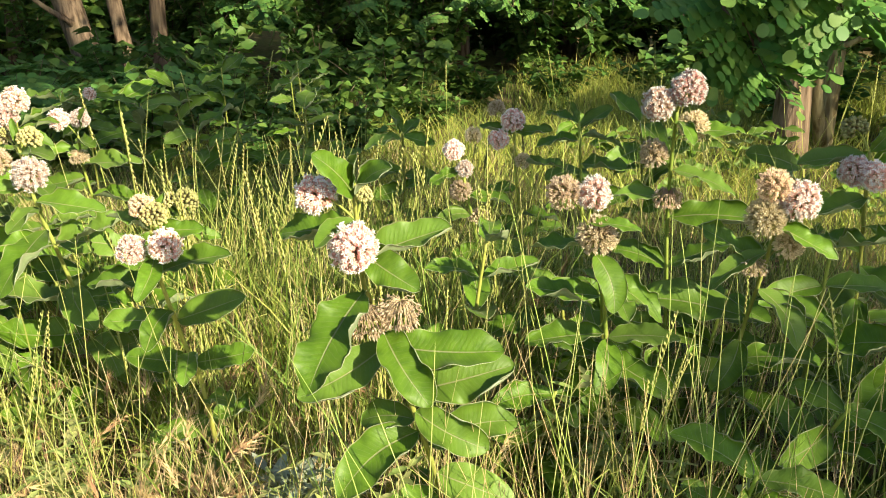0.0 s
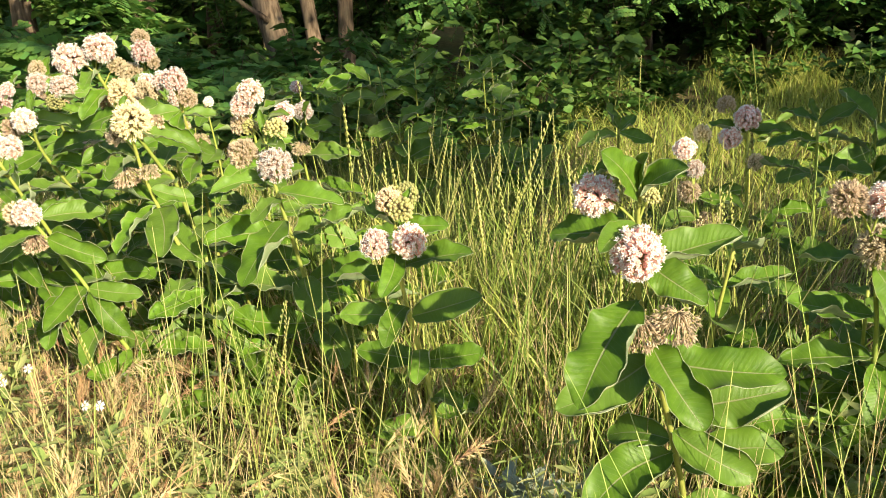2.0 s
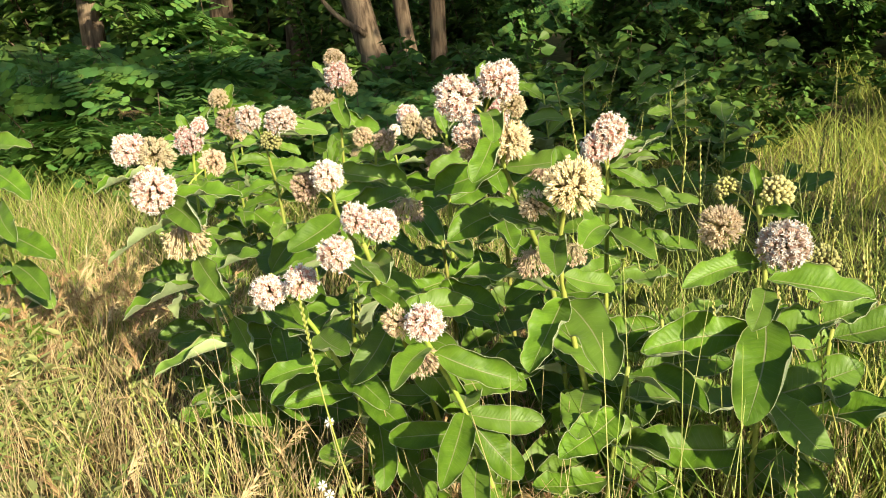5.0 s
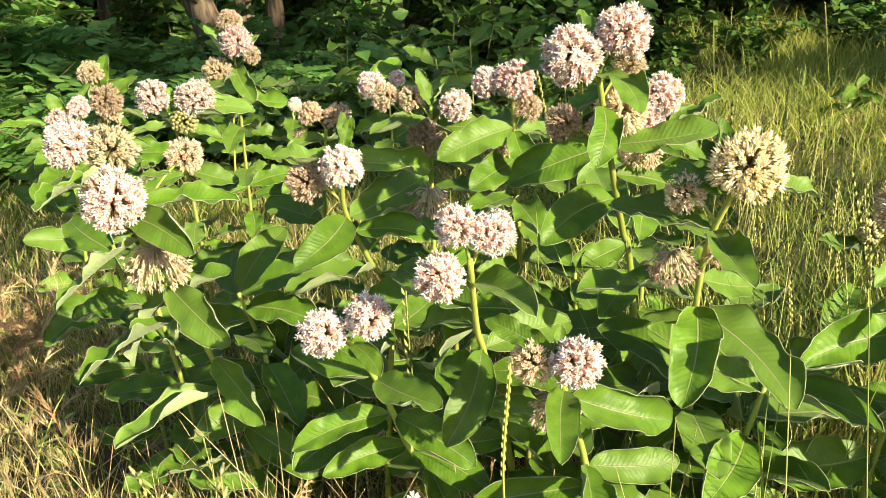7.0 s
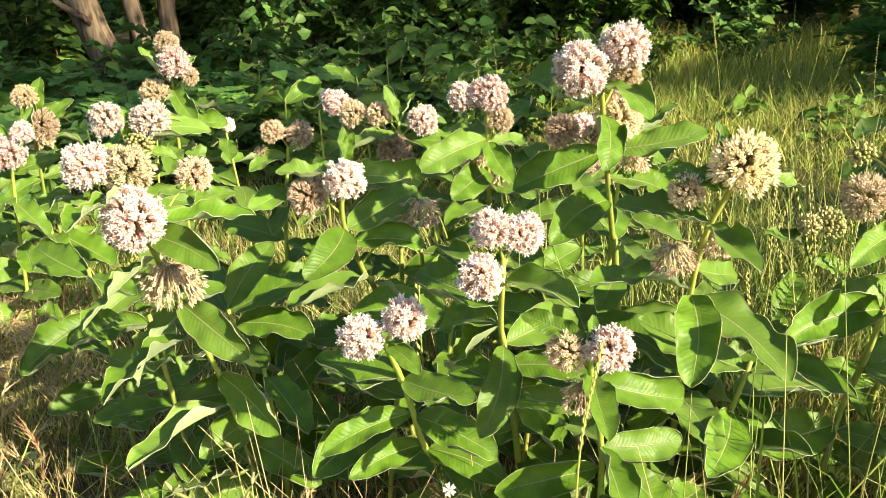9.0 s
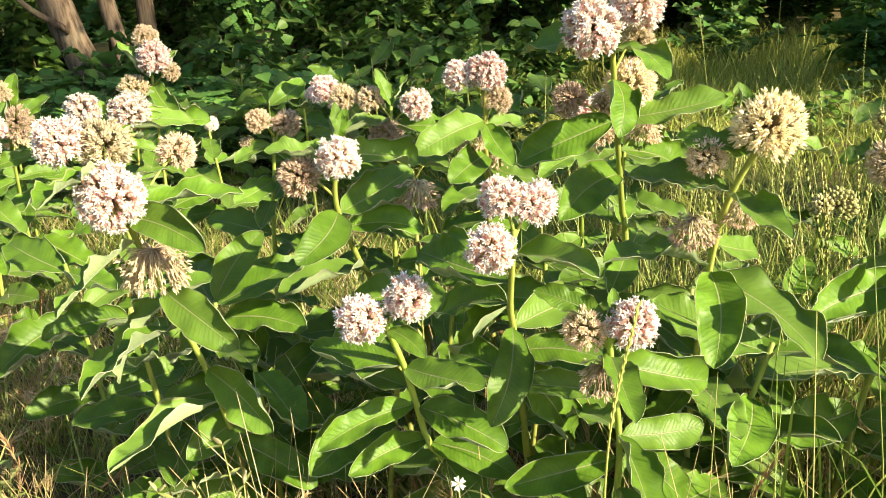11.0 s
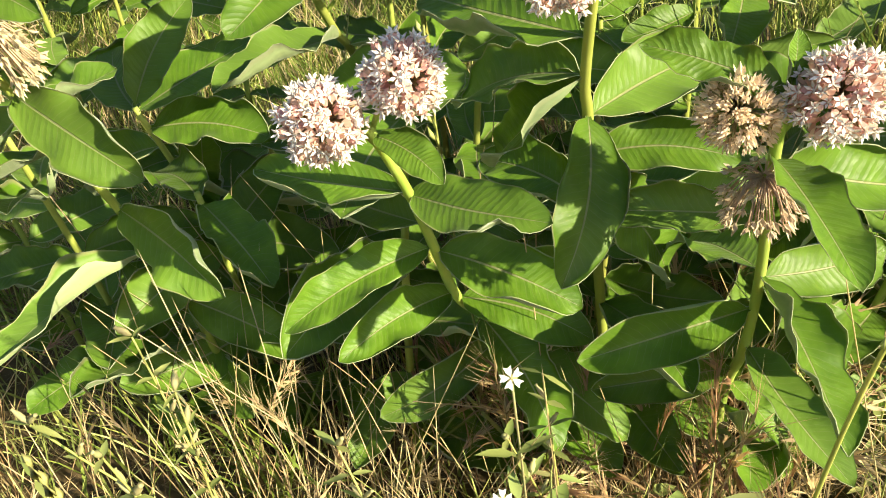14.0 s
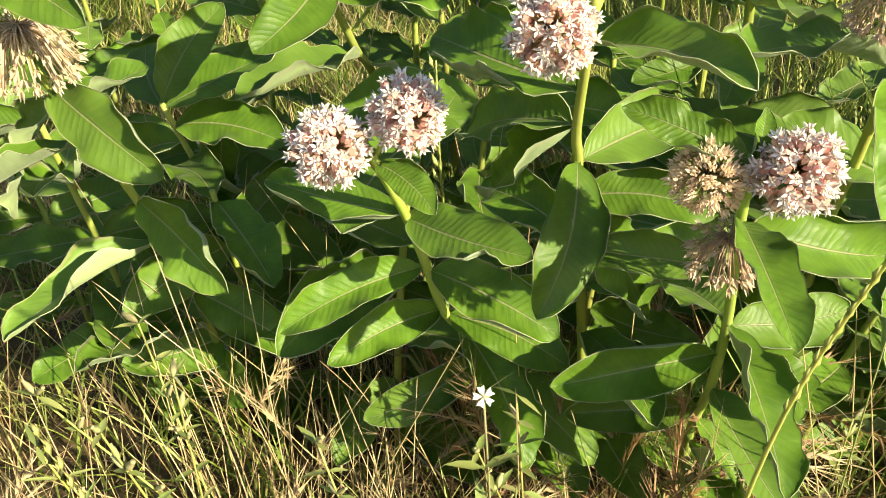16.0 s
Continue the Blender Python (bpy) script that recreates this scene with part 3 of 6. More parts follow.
# the low sward, greener on one side, straw-coloured on the other
sward_a = blades(area(7500, -3.4, 1.9, 0.5, 3.2, 0.05, lambda x, y: not dry_here(x, y) or _g.rand() < 0.12), 0.10, 0.36, 0.0023, 0.9, 4)
sward_b = blades(area(4200, -3.6, 1.9, 0.5, 3.2, 0.05, lambda x, y: x < -0.9 or _g.rand() < 0.4), 0.12, 0.42, 0.0017, 0.8, 4)
sward_d = blades(area(1100, -1.0, 0.2, 1.85, 2.75, 0.06), 0.35, 0.72, 0.0026, 0.6, 4)
sward_e = blades(area(7000, -4.5, -0.6, 2.8, 5.0, 0.06), 0.12, 0.36, 0.0024, 0.8)
sward_f = blades(area(3500, -4.5, -1.2, 2.8, 4.6, 0.06), 0.12, 0.34, 0.0020, 0.8)
sward_c = blades(area(1900, -0.75, 1.9, 1.05, 3.0, 0.05), 0.25, 0.50, 0.0026, 0.7, 4)
stalks_a = leaning(area(850, -1.1, 1.9, 1.1, 3.1, 0.10), 0.35, 0.82, 0.0014, 0.32)
stalks_b = leaning(area(900, -3.4, 0.6, 0.9, 2.4, 0.08), 0.22, 0.50, 0.0011, 0.28)
stalks_c = leaning(area(900, -1.9, 1.6, 1.0, 2.6, 0.08), 0.25, 0.60, 0.0012, 0.5)
stuff("grass_sward", [(*sward_a, 0), (*sward_b, 2), (*sward_c, 0), (*sward_d, 0), (*sward_e, 0), (*sward_f, 1), (*stalks_a, 2), (*stalks_b, 1), (*stalks_c, 1)], [M_GRASS, M_DRY, M_STRAW], "tangled green and straw-coloured grass between the milkweeds", "grass")
litter = blades(area(12000, -3.6, 1.9, 0.4, 3.2, 0.0), 0.10, 0.30, 0.0016, 1.6, 3, 0.72)
stuff("grass_litter", [(*litter, 0)], [M_LITTER], "flattened dead brown grass litter on the soil", "dead grass")
meadow_a = blades(area(17000, -3.5, 6.5, 3.0, 7.0, 0.07, lambda x, y: x > -1.2 + 0.4 * patch(x, y, 1, 2) - (y - 3) * 0.1), 0.10, 0.36, 0.0030, 1.1, 4)
meadow_c = blades(area(9000, 1.0, 9.0, 6.5, 9.4, 0.07), 0.2, 0.5, 0.0032, 0.7)
meadow_b = blades(area(15000, -5.5, 8.0, 2.6, 9.5, 0.07), 0.14, 0.36, 0.0024, 0.8)
stuff("meadow_grass", [(*meadow_a, 0), (*meadow_b, 1), (*meadow_c, 0)], [M_MEADOW, M_GRASS], "golden green meadow grass before the wood", "grass")


field_a = blades(area(26000, -9.0, 9.0, -6.0, 9.0, 0.10, lambda x, y: not (-3.6 < x < 1.9 and 0.5 < y < 3.2)), 0.08, 0.24, 0.0035, 0.8)
field_b = blades(area(12000, -9.0, 9.0, -6.0, 6.0, 0.10, lambda x, y: not (-3.6 < x < 1.9 and 0.5 < y < 3.2)), 0.08, 0.26, 0.003, 0.8)
stuff("open_grass", [(*field_a, 0), (*field_b, 1)], [M_GRASS, M_DRY], "short green and dry grass of the open ground", "grass")


def brome_geo(seed):
    """A dry stalk with a brush of long-awned spikelets: upright and fanned, or bowed over and hanging."""
    rnd = random.Random(seed)
    h = rnd.uniform(0.18, 0.34)
    nod = rnd.choice((0.04, 0.07, 0.12, 0.17))
    at = lambda t: Vector((nod * t ** 2.4, 0, h * (t - 0.9 * nod * t ** 4)))
    V, F = tube([at(t) for t in (0, 0.35, 0.65, 0.85, 1.0)], [0.0010, 0.0009, 0.0007, 0.0006, 0.0004], 3)
    pieces = [(V, F)]
    fan = rnd.uniform(0.18, 0.45)
    for k in range(rnd.randint(9, 14)):
        t = rnd.uniform(0.74, 1.0)
        p = at(t)
        a = rnd.uniform(0, 6.28)
        way = (at(t) - at(t - 0.1)).normalized()
        d = (way + Vector((math.cos(a) * fan, math.sin(a) * fan, 0)) - Vector((0, 0, nod * rnd.uniform(0, 6)))).normalized()
        L = rnd.uniform(0.015, 0.025)
        s = d.orthogonal().normalized() * 0.0019
        s2 = d.cross(s)
        e = p + d * L
        v = [p, p + d * L * 0.4 + s, p + d * L * 0.4 - s, p + d * L * 0.45 + s2, e]
        f = [(0, 1, 4, 2), (0, 1, 3), (0, 3, 2), (3, 1, 4), (2, 3, 4)]
        for j in range(3):
            w = (d + Vector((rnd.uniform(-.35, .35), rnd.uniform(-.35, .35), rnd.uniform(-.2, .2)))).normalized()
            o = len(v)
            b = p + d * L * rnd.uniform(0.5, 0.95)
            v += [b - s * 0.25, b + s * 0.25, b + w * rnd.uniform(0.02, 0.05)]
            f.append((o, o + 1, o + 2))
        pieces.append((v, f))
    return joined(pieces)


def strewn(places, scale=(0.8, 1.2), tilt=0.12, low=0.0):
    out = []
    for x, y in places:
        s = _g.uniform(*scale)
        m = (Matrix.Translation((x, y, ground_z(x, y) - low)) @ Matrix.Rotation(_g.uniform(0, 6.283), 4, "Z")
             @ Matrix.Rotation(_g.normal(0, tilt), 4, "X") @ Matrix.Scale(s, 4))
        out.append(np.array(m))
    return out


def brome_field():
    groups = []
    spots = np.concatenate([area(3300, -3.6, -0.3, 0.7, 3.2, 0.05, dry_here), area(420, -1.9, 1.6, 1.1, 2.6, 0.05)])
    for k in range(12):
        V, F = brome_geo(k)
        v, f = scatter(V, F, strewn(spots[k::12], (0.75, 1.3), 0.20))
        groups.append((v, f, k % 3 == 2))
    leafy = blades(area(5200, -3.6, -0.3, 0.7, 3.2, 0.05, dry_here), 0.12, 0.36, 0.0015, 0.9, 4)
    groups.append((*leafy, 0))
    groups.append((*leaning(area(1500, -3.6, -0.3, 0.7, 3.2, 0.06, dry_here), 0.14, 0.38, 0.0009, 0.30), 0))
    stuff("dry_brome", groups, [M_DRY, M_RUSSET], "tangled tan dry brome grass with awned, nodding spikes", "dry grass")


brome_field()


def rye_stalk(seed):
    """Tall green stalk with a flat spike of alternating spikelets."""
    rnd = random.Random(seed)
    h = rnd.uniform(0.64, 0.84)
    b = rnd.uniform(-0.14, 0.14)
    at = lambda t: Vector((b * t * t, 0.04 * t * t, h * t))
    ob = thing("ryegrass_stalk", (0, 0, 0), "tall green ryegrass stalk with a slender seed spike", "grass stalk", "ryegrass stalks")
    pts = [at(t / 8) for t in range(9)]
    v, f = tube(pts, [0.0019 - 0.0001 * i for i in range(9)], 4)
    for k in range(2):
        t0 = rnd.uniform(0.15, 0.5)
        p, a = at(t0), rnd.uniform(0, 6.28)
        d = Vector((math.cos(a), math.sin(a), 0))
        s = Vector((-d.y, d.x, 0)) * 0.0022
        L = rnd.uniform(0.12, 0.2)
        o = len(v)
        v += [p - s, p + s, p + d * L * .4 + Vector((0, 0, L * .7)) - s, p + d * L * .4 + Vector((0, 0, L * .7)) + s, p + d * L + Vector((0, 0, L * .6))]
        f += [(o, o + 1, o + 3, o + 2), (o + 2, o + 3, o + 4)]
    part("stalk", mesh_of("stalk", v, f, M_STALK), ob)
    pieces = []
    n = 22
    for i in range(n):
        t = 0.74 + 0.26 * i / n
        p = at(t)
        sd = 1 if i % 2 else -1
        d = Vector((sd * 0.15, rnd.uniform(-.1, .1), 1)).normalized()
        L = 0.022 * (1 - 0.35 * i / n)
        s = Vector((0, 0.0030, 0))
        q = Vector((sd * 0.0028, 0, 0))
        pieces.append(([p, p + d * L * .5 + s + q, p + d * L * .5 - s + q, p + d * L * .5 - q * .4, p + d * L], [(0, 1, 4, 2), (0, 3, 1), (0, 2, 3), (3, 4, 1), (2, 4, 3)]))
    pv, pf = joined(pieces)
    part("seed_head", mesh_of("seed_head", pv, pf, M_SPIKE), ob, kind="stuff")
    return ob


def rye_stand():
    kinds = [rye_stalk(i) for i in range(6)]
    rnd = random.Random(21)
    spots = []
    for cx, cy, n, s in ((-0.50, 2.35, 34, 0.15), (-0.20, 2.45, 26, 0.15), (0.15, 2.6, 14, 0.15), (-0.75, 2.5, 12, 0.15), (0.05, 2.1, 9, 0.15), (-0.45, 1.95, 9, 0.14),
                         (0.42, 1.42, 9, 0.10), (-0.72, 1.55, 7, 0.10), (-0.15, 1.75, 9, 0.15), (0.75, 1.6, 6, 0.14), (-0.95, 2.9, 10, 0.25), (0.2, 3.0, 14, 0.35), (-0.62, 2.05, 8, 0.15)):
        spots += [(rnd.gauss(cx, s), rnd.gauss(cy, s)) for _ in range(n)]
    for i in range(34):
        spots.append((rnd.uniform(-1.4, 2.4), rnd.uniform(3.0, 6.5)))
    spots += [(-1.75, 1.60), (-0.93, 1.62), (-1.12, 1.47), (-1.02, 1.52), (-1.16, 1.58), (-1.22, 1.55), (-0.85, 1.5), (-1.48, 1.95), (-1.72, 2.2)]
    for i, (x, y) in enumerate(spots):
        s = rnd.uniform(0.72, 1.12) if y > 1.9 else rnd.uniform(0.62, 0.85)
        m = pose(x, y, ground_z(x, y), rnd.gauss(0, 6), rnd.gauss(0, 6), rnd.uniform(0, 360)) @ Matrix.Scale(s, 4)
        if i < 6:
            kinds[i].matrix_basis = m
        else:
            copy_thing(kinds[i % 6], m)


def tall_rye():
    """One tall yellowing stalk that stands by itself before the stand."""
    rnd = random.Random(77)
    base = Vector((-1.41, 1.63, ground_z(-1.41, 1.63)))
    ob = thing("ryegrass_stalk", base, "tall yellowing ryegrass stalk leaning out before the milkweed", "grass stalk", "ryegrass stalks")
    pts = [p - base for p in curve_pts([base, Vector((-1.445, 1.57, 0.36)), Vector((-1.468, 1.50, 0.65)), Vector((-1.466, 1.445, 0.815))], 8)]
    n = len(pts)
    v, f = tube(pts, [0.0016 - 0.0007 * i / n for i in range(n)], 5)
    part("stalk", mesh_of("stalk", v, f, M_STALK), ob)
    pieces = []
    first = int(n * 0.68)
    for i in range(26):
        q = first + (n - 1 - first) * i / 26
        k = int(q)
        p = pts[k].lerp(pts[min(k + 1, n - 1)], q - k)
        up = (pts[min(k + 1, n - 1)] - pts[k - 1]).normalized()
        out = Vector((1, 0.3, 0)) * (1 if i % 2 else -1)
        d = (up + out * 0.14 + Vector((0, rnd.uniform(-.08, .08), 0))).normalized()
        L = 0.014 * (1 - 0.3 * i / 26)
        s, q2 = Vector((0, 0.0014, 0)), out * 0.0014
        pieces.append(([p, p + d * L * .5 + s + q2, p + d * L * .5 - s + q2, p + d * L * .5 - q2 * .4, p + d * L], [(0, 1, 4, 2), (0, 3, 1), (0, 2, 3), (3, 4, 1), (2, 4, 3)]))
    pv, pf = joined(pieces)
    part("seed_head", mesh_of("seed_head", pv, pf, M_SPIKE), ob, kind="stuff")


rye_stand()
tall_rye()


# ---- weeds ----
def narrow_leaf(p, d, L, w, up=Vector((0, 0, 1))):
    """Small pointed leaf, folded on its midrib, with a drooping tip."""
    s = d.cross(up)
    s = s.normalized() if s.length > 1e-4 else Vector((1, 0, 0))
    n = s.cross(d).normalized()
    a, b = p + d * L * 0.3, p + d * L * 0.65 - n * L * 0.05
    e = p + d * L - n * L * 0.16
    return ([p, a + s * w, a - n * w * .4, a - s * w, b + s * w * .75, b - n * w * .3, b - s * w * .75, e],
            [(0, 2, 1), (0, 3, 2), (1, 2, 5, 4), (2, 3, 6, 5), (4, 5, 7), (5, 6, 7)])


def weed(seed, h=0.26, width=0.011, length=0.06, mat=None, label="green weed with narrow paired leaves among dry grass", name="weed"):
    rnd = random.Random(seed)
    ob = thing(name, (0, 0, 0), label, "weed", name + "s")
    stems, leaves = [], []
    for k in range(rnd.randint(3, 5)):
        a, r = rnd.uniform(0, 6.28), rnd.uniform(0.03, 0.10)
        hh = h * rnd.uniform(0.7, 1.15)
        pts = [Vector((math.cos(a) * r * t * t, math.sin(a) * r * t * t, hh * t)) for t in (0, .25, .5, .75, 1)]
        stems.append(tube(pts, [.0016, .0014, .0012, .001, .0006], 4))
        n = 9
        az = rnd.uniform(0, 3)
        for i in range(n):
            t = 0.12 + 0.88 * i / n
            p = Vector((math.cos(a) * r * t * t, math.sin(a) * r * t * t, hh * t))
            az += 1.57 + rnd.uniform(-.3, .3)
            for q in (0, math.pi):
                el = rnd.uniform(0.0, 0.8)
                d = Vector((math.cos(az + q) * math.cos(el), math.sin(az + q) * math.cos(el), math.sin(el)))
                leaves.append(narrow_leaf(p, d, length * rnd.uniform(.6, 1.1) * (1.1 - .5 * t), width * rnd.uniform(.7, 1.1) * (1.1 - .5 * t)))
    v, f = joined(stems)
    part("stem", mesh_of("stem", v, f, mat or M_WEED), ob)
    v, f = joined(leaves)
    part("foliage", mesh_of("foliage", v, f, mat or M_WEED), ob, kind="stuff")
    return ob


def weed_beds():
    kinds = [weed(i) for i in range(4)] + [weed(9, 0.34, 0.006, 0.05), weed(12, 0.2, 0.013, 0.05)]
    rnd = random.Random(3)
    spots = []
    for cx, cy, n, s in ((-2.5, 1.75, 14, 0.22), (-1.62, 1.62, 11, 0.12), (-1.35, 1.62, 9, 0.10), (-1.0, 1.35, 8, 0.16), (-1.25, 1.5, 6, 0.12), (-0.5, 1.45, 6, 0.14), (-2.0, 1.72, 12, 0.14),
                         (0.4, 1.5, 8, 0.2), (-0.2, 1.3, 5, 0.15), (0.9, 1.7, 6, 0.2), (-1.8, 1.55, 4, 0.08), (-2.75, 2.45, 16, 0.18), (-2.45, 2.05, 8, 0.15), (-1.45, 1.55, 8, 0.12), (-1.15, 1.42, 8, 0.12), (-0.85, 1.5, 7, 0.12)):
        spots += [(rnd.gauss(cx, s), rnd.gauss(cy, s)) for _ in range(n)]
    for i, (x, y) in enumerate(spots):
        m = pose(x, y, ground_z(x, y), 0, 0, rnd.uniform(0, 360)) @ Matrix.Scale(rnd.uniform(0.75, 1.3), 4)
        if i < 6:
            kinds[i].matrix_basis = m
        else:
            copy_thing(kinds[i % 6], m)
    silver = weed(31, 0.26, 0.017, 0.105, M_SILVER, "silver-green woolly weed with toothed leaves", "silver_weed")
    silver.matrix_basis = pose(-0.30, 1.58, 0.02, 0, 0, 20)
    copy_thing(silver, pose(-0.35, 1.53, 0.0, 0, 0, 140))
    copy_thing(silver, pose(-0.25, 1.52, 0.0, 0, 0, 250))


weed_beds()


def campion(top, heads, seed):
    """White campion: a thin stem, pale blown calyx and a white five-petalled flower."""
    rnd = random.Random(seed)
    base = Vector((top[0] + rnd.uniform(-.03, .03), top[1] + 0.06, 0))
    base.z = ground_z(base.x, base.y)
    ob = thing("white_campion", base, "white campion flower on a thin pale stem", "wildflower", "white campions")
    t = Vector(top) - base
    pts = curve_pts([Vector((0, 0, 0)), t * 0.5 + Vector((0.01, 0.015, 0.01)), t], 4)
    v, f = tube(pts, [0.0011] * len(pts), 5)
    part("stem", mesh_of("stem", v, f, M_CALYX), ob)
    lv = []
    for i in range(5):
        p = t * (0.25 + 0.14 * i)
        a = i * 1.57
        for q in (0, math.pi):
            d = Vector((math.cos(a + q), math.sin(a + q), 0.5)).normalized()
            lv.append(narrow_leaf(p, d, 0.036, 0.0055))
    v, f = joined(lv)
    part("foliage", mesh_of("foliage", v, f, M_WEED), ob, kind="stuff")
    for k in range(heads):
        c = t + (Vector((0, 0, 0)) if k == 0 else Vector((rnd.uniform(-.02, .02), rnd.uniform(-.01, .01), rnd.uniform(-.03, .0))))
        d = Vector((rnd.uniform(-.4, .2), -0.8, 0.5)).normalized()
        R = Matrix.Translation(c) @ toward(d, rnd.random()) @ Matrix.Scale(0.7, 4)
        v, f = tube([R @ Vector((0, 0, z)) for z in (-.016, -.012, -.005, 0)], [.002, .0048, .005, .003], 8)
        cal = part("calyx", mesh_of("calyx", v, f, M_CALYX), ob, None, "pale ribbed calyx")
        V, F = [], []
        for j in range(5):
            a = j * 1.2566
            o = len(V)
            e, s = Vector((math.cos(a), math.sin(a), 0)), Vector((-math.sin(a), math.cos(a), 0))
            V += [R @ q for q in (e * .0015, e * .007 + s * .0035 + Vector((0, 0, .001)), e * .007 - s * .0035 + Vector((0, 0, .001)), e * .013 + s * .0045, e * .011, e * .013 - s * .0045)]
            F += [(o, o + 2, o + 4, o + 1), (o + 1, o + 4, o + 3), (o + 2, o + 5, o + 4)]
        part("corolla", mesh_of("corolla", V, F, M_WHITE), ob, None, "five notched white petals")


for _i, _p in enumerate(((-1.555, 1.748, 0.477), (-1.575, 1.74, 0.36), (-0.984, 1.209, 0.511), (-1.02, 1.30, 0.46), (-1.30, 1.42, 0.44), (-1.22, 1.40, 0.47))):
    campion(_p, 2 if _i in (1, 4) else 1, 50 + _i)


def pod_stalk(root, tip, seed):
    """A sprawling campion stalk gone to seed: jointed stem, narrow leaves, blown pale pods."""
    rnd = random.Random(seed)
    base = Vector((root[0], root[1], ground_z(root[0], root[1])))
    ob = thing("campion_stalk", base, "sprawling pale campion stalk with swollen seed pods", "wildflower", "seeding campions")
    t = Vector(tip) - base
    pts = curve_pts([Vector((0, 0, 0)), t * 0.45 + Vector((0, 0, 0.06)), t], 5)
    v, f = tube(pts, [0.0016 - 0.00007 * i for i in range(len(pts))], 6)
    part("stem", mesh_of("stem", v, f, M_STALK), ob)
    lv = []
    for i in range(3, len(pts)):
        p = pts[i]
        a = rnd.uniform(0, 3)
        for q in (0, math.pi):
            d = Vector((math.cos(a + q), math.sin(a + q), rnd.uniform(-.2, .7))).normalized()
            lv.append(narrow_leaf(p, d, rnd.uniform(.014, .034), rnd.uniform(.002, .0042)))
            if rnd.random() < 0.5 or i < 7:
                continue
            b = p + Vector((0, 0, .002))
            w = (d + Vector((0, 0, 1))).normalized()
            r = rnd.uniform(.0020, .0032)
            v, f = tube([b + w * k for k in (0, .005, .010, .014, .016)], [.0009, r, r, r * .5, r * .75], 8)
            part("pod", mesh_of("pod", v, f, M_CALYX), ob)
    v, f = joined(lv)
    part("foliage", mesh_of("foliage", v, f, M_WEED), ob, kind="stuff")


for _i, (_r, _t) in enumerate((((-1.71, 1.80), (-1.904, 1.800, 0.498)), ((-1.76, 1.74), (-1.843, 1.740, 0.503)), ((-1.80, 1.86), (-1.831, 1.860, 0.513)), ((-1.82, 1.84), (-1.810, 1.840, 0.465)), ((-1.50, 1.82), (-1.512, 1.820, 0.408)), ((-1.48, 1.80), (-1.553, 1.800, 0.363)), ((-1.19, 1.80), (-1.178, 1.800, 0.329)), ((-1.30, 1.84), (-1.332, 1.840, 0.263)), ((-1.84, 1.78), (-1.910, 1.780, 0.463)), ((-1.65, 1.78), (-1.693, 1.780, 0.422)))):
    pod_stalk(_r, _t, 70 + _i)

# ---- the wood's edge ----
def tree_trunk(name, base, top, r0, r1, mat, label, limbs=(), crown=0, seed=0, crown_z=(2.6, 6.0), spread=1.9, leaf=1.0, away=(0, 0, 0)):
    """A tapered, knotty trunk with limbs and a crown of many leaves in clumps."""
    rnd = random.Random(seed)
    ob = thing(name, base, label, "tree", "trees at the wood's edge")
    b, t = Vector((0, 0, 0)), Vector(top) - Vector(base)
    pts = curve_pts([b - Vector((0, 0, .05)), b + t * 0.3 + Vector((rnd.uniform(-.04, .04), rnd.uniform(-.04, .04), 0)), b + t * 0.65 + Vector((rnd.uniform(-.08, .08), 0, 0)), b + t], 5)
    n = len(pts)
    V, F = tube(pts, [r0 * (1 + 0.18 * max(0, 1 - i / 2.0)) + (r1 - r0) * i / n for i in range(n)], 14)
    V = [p + Vector((noise.noise(p * 9), noise.noise(p * 9 + Vector((7, 0, 0))), 0)) * r0 * 0.16 for p in V]
    part("trunk", mesh_of("trunk", V, F, mat), ob)
    for q in limbs:
        pp = curve_pts([Vector(p) - Vector(base) for p in q[:-1]], 5)
        v, f = tube(pp, [q[-1] * (1 - 0.75 * i / len(pp)) for i in range(len(pp))], 7)
        part("limb", mesh_of("limb", v, f, mat), ob)
    if crown:
        clumps = []
        for k in range(5):
            a = k * 1.26 + rnd.uniform(-.4, .4)
            z = rnd.uniform(*crown_z)
            o = b + t * min(0.95, z / max(t.z, 0.1) * 0.8)
            e = Vector((math.cos(a) * spread * 0.8, math.sin(a) * spread * 0.8, z)) + Vector(away)
            pp = curve_pts([o, o.lerp(e, 0.5) + Vector((0, 0, 0.2)), e], 4)
            v, f = tube(pp, [r1 * 0.5 * (1 - 0.8 * i / len(pp)) for i in range(len(pp))], 6)
            part("limb", mesh_of("limb", v, f, mat), ob)
            clumps += [e, e + Vector((rnd.uniform(-.37, .37) * spread, rnd.uniform(-.37, .37) * spread, rnd.uniform(-.4, .8) * min(1, spread)))]
        clumps += [Vector((rnd.uniform(-spread, spread), rnd.uniform(-spread, spread), rnd.uniform(*crown_z))) + Vector(away) for _ in range(9)]
        vv, ff = [], []
        loose = min(.45, spread * .25)
        for i in range(crown):
            c = rnd.choice(clumps)
            p = c + Vector((rnd.gauss(0, loose), rnd.gauss(0, loose), rnd.gauss(0, loose * .8)))
            d = Vector((rnd.gauss(0, 1), rnd.gauss(0, 1), rnd.gauss(-.2, .6))).normalized()
            s = d.orthogonal().normalized() * rnd.uniform(.05, .09) * leaf
            L = rnd.uniform(.14, .24) * leaf
            o = len(vv)
            vv += [p, p + d * L * .5 + s, p + d * L, p + d * L * .5 - s]
            ff.append((o, o + 1, o + 2, o + 3))
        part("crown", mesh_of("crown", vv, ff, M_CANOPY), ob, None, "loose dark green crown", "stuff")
    return ob


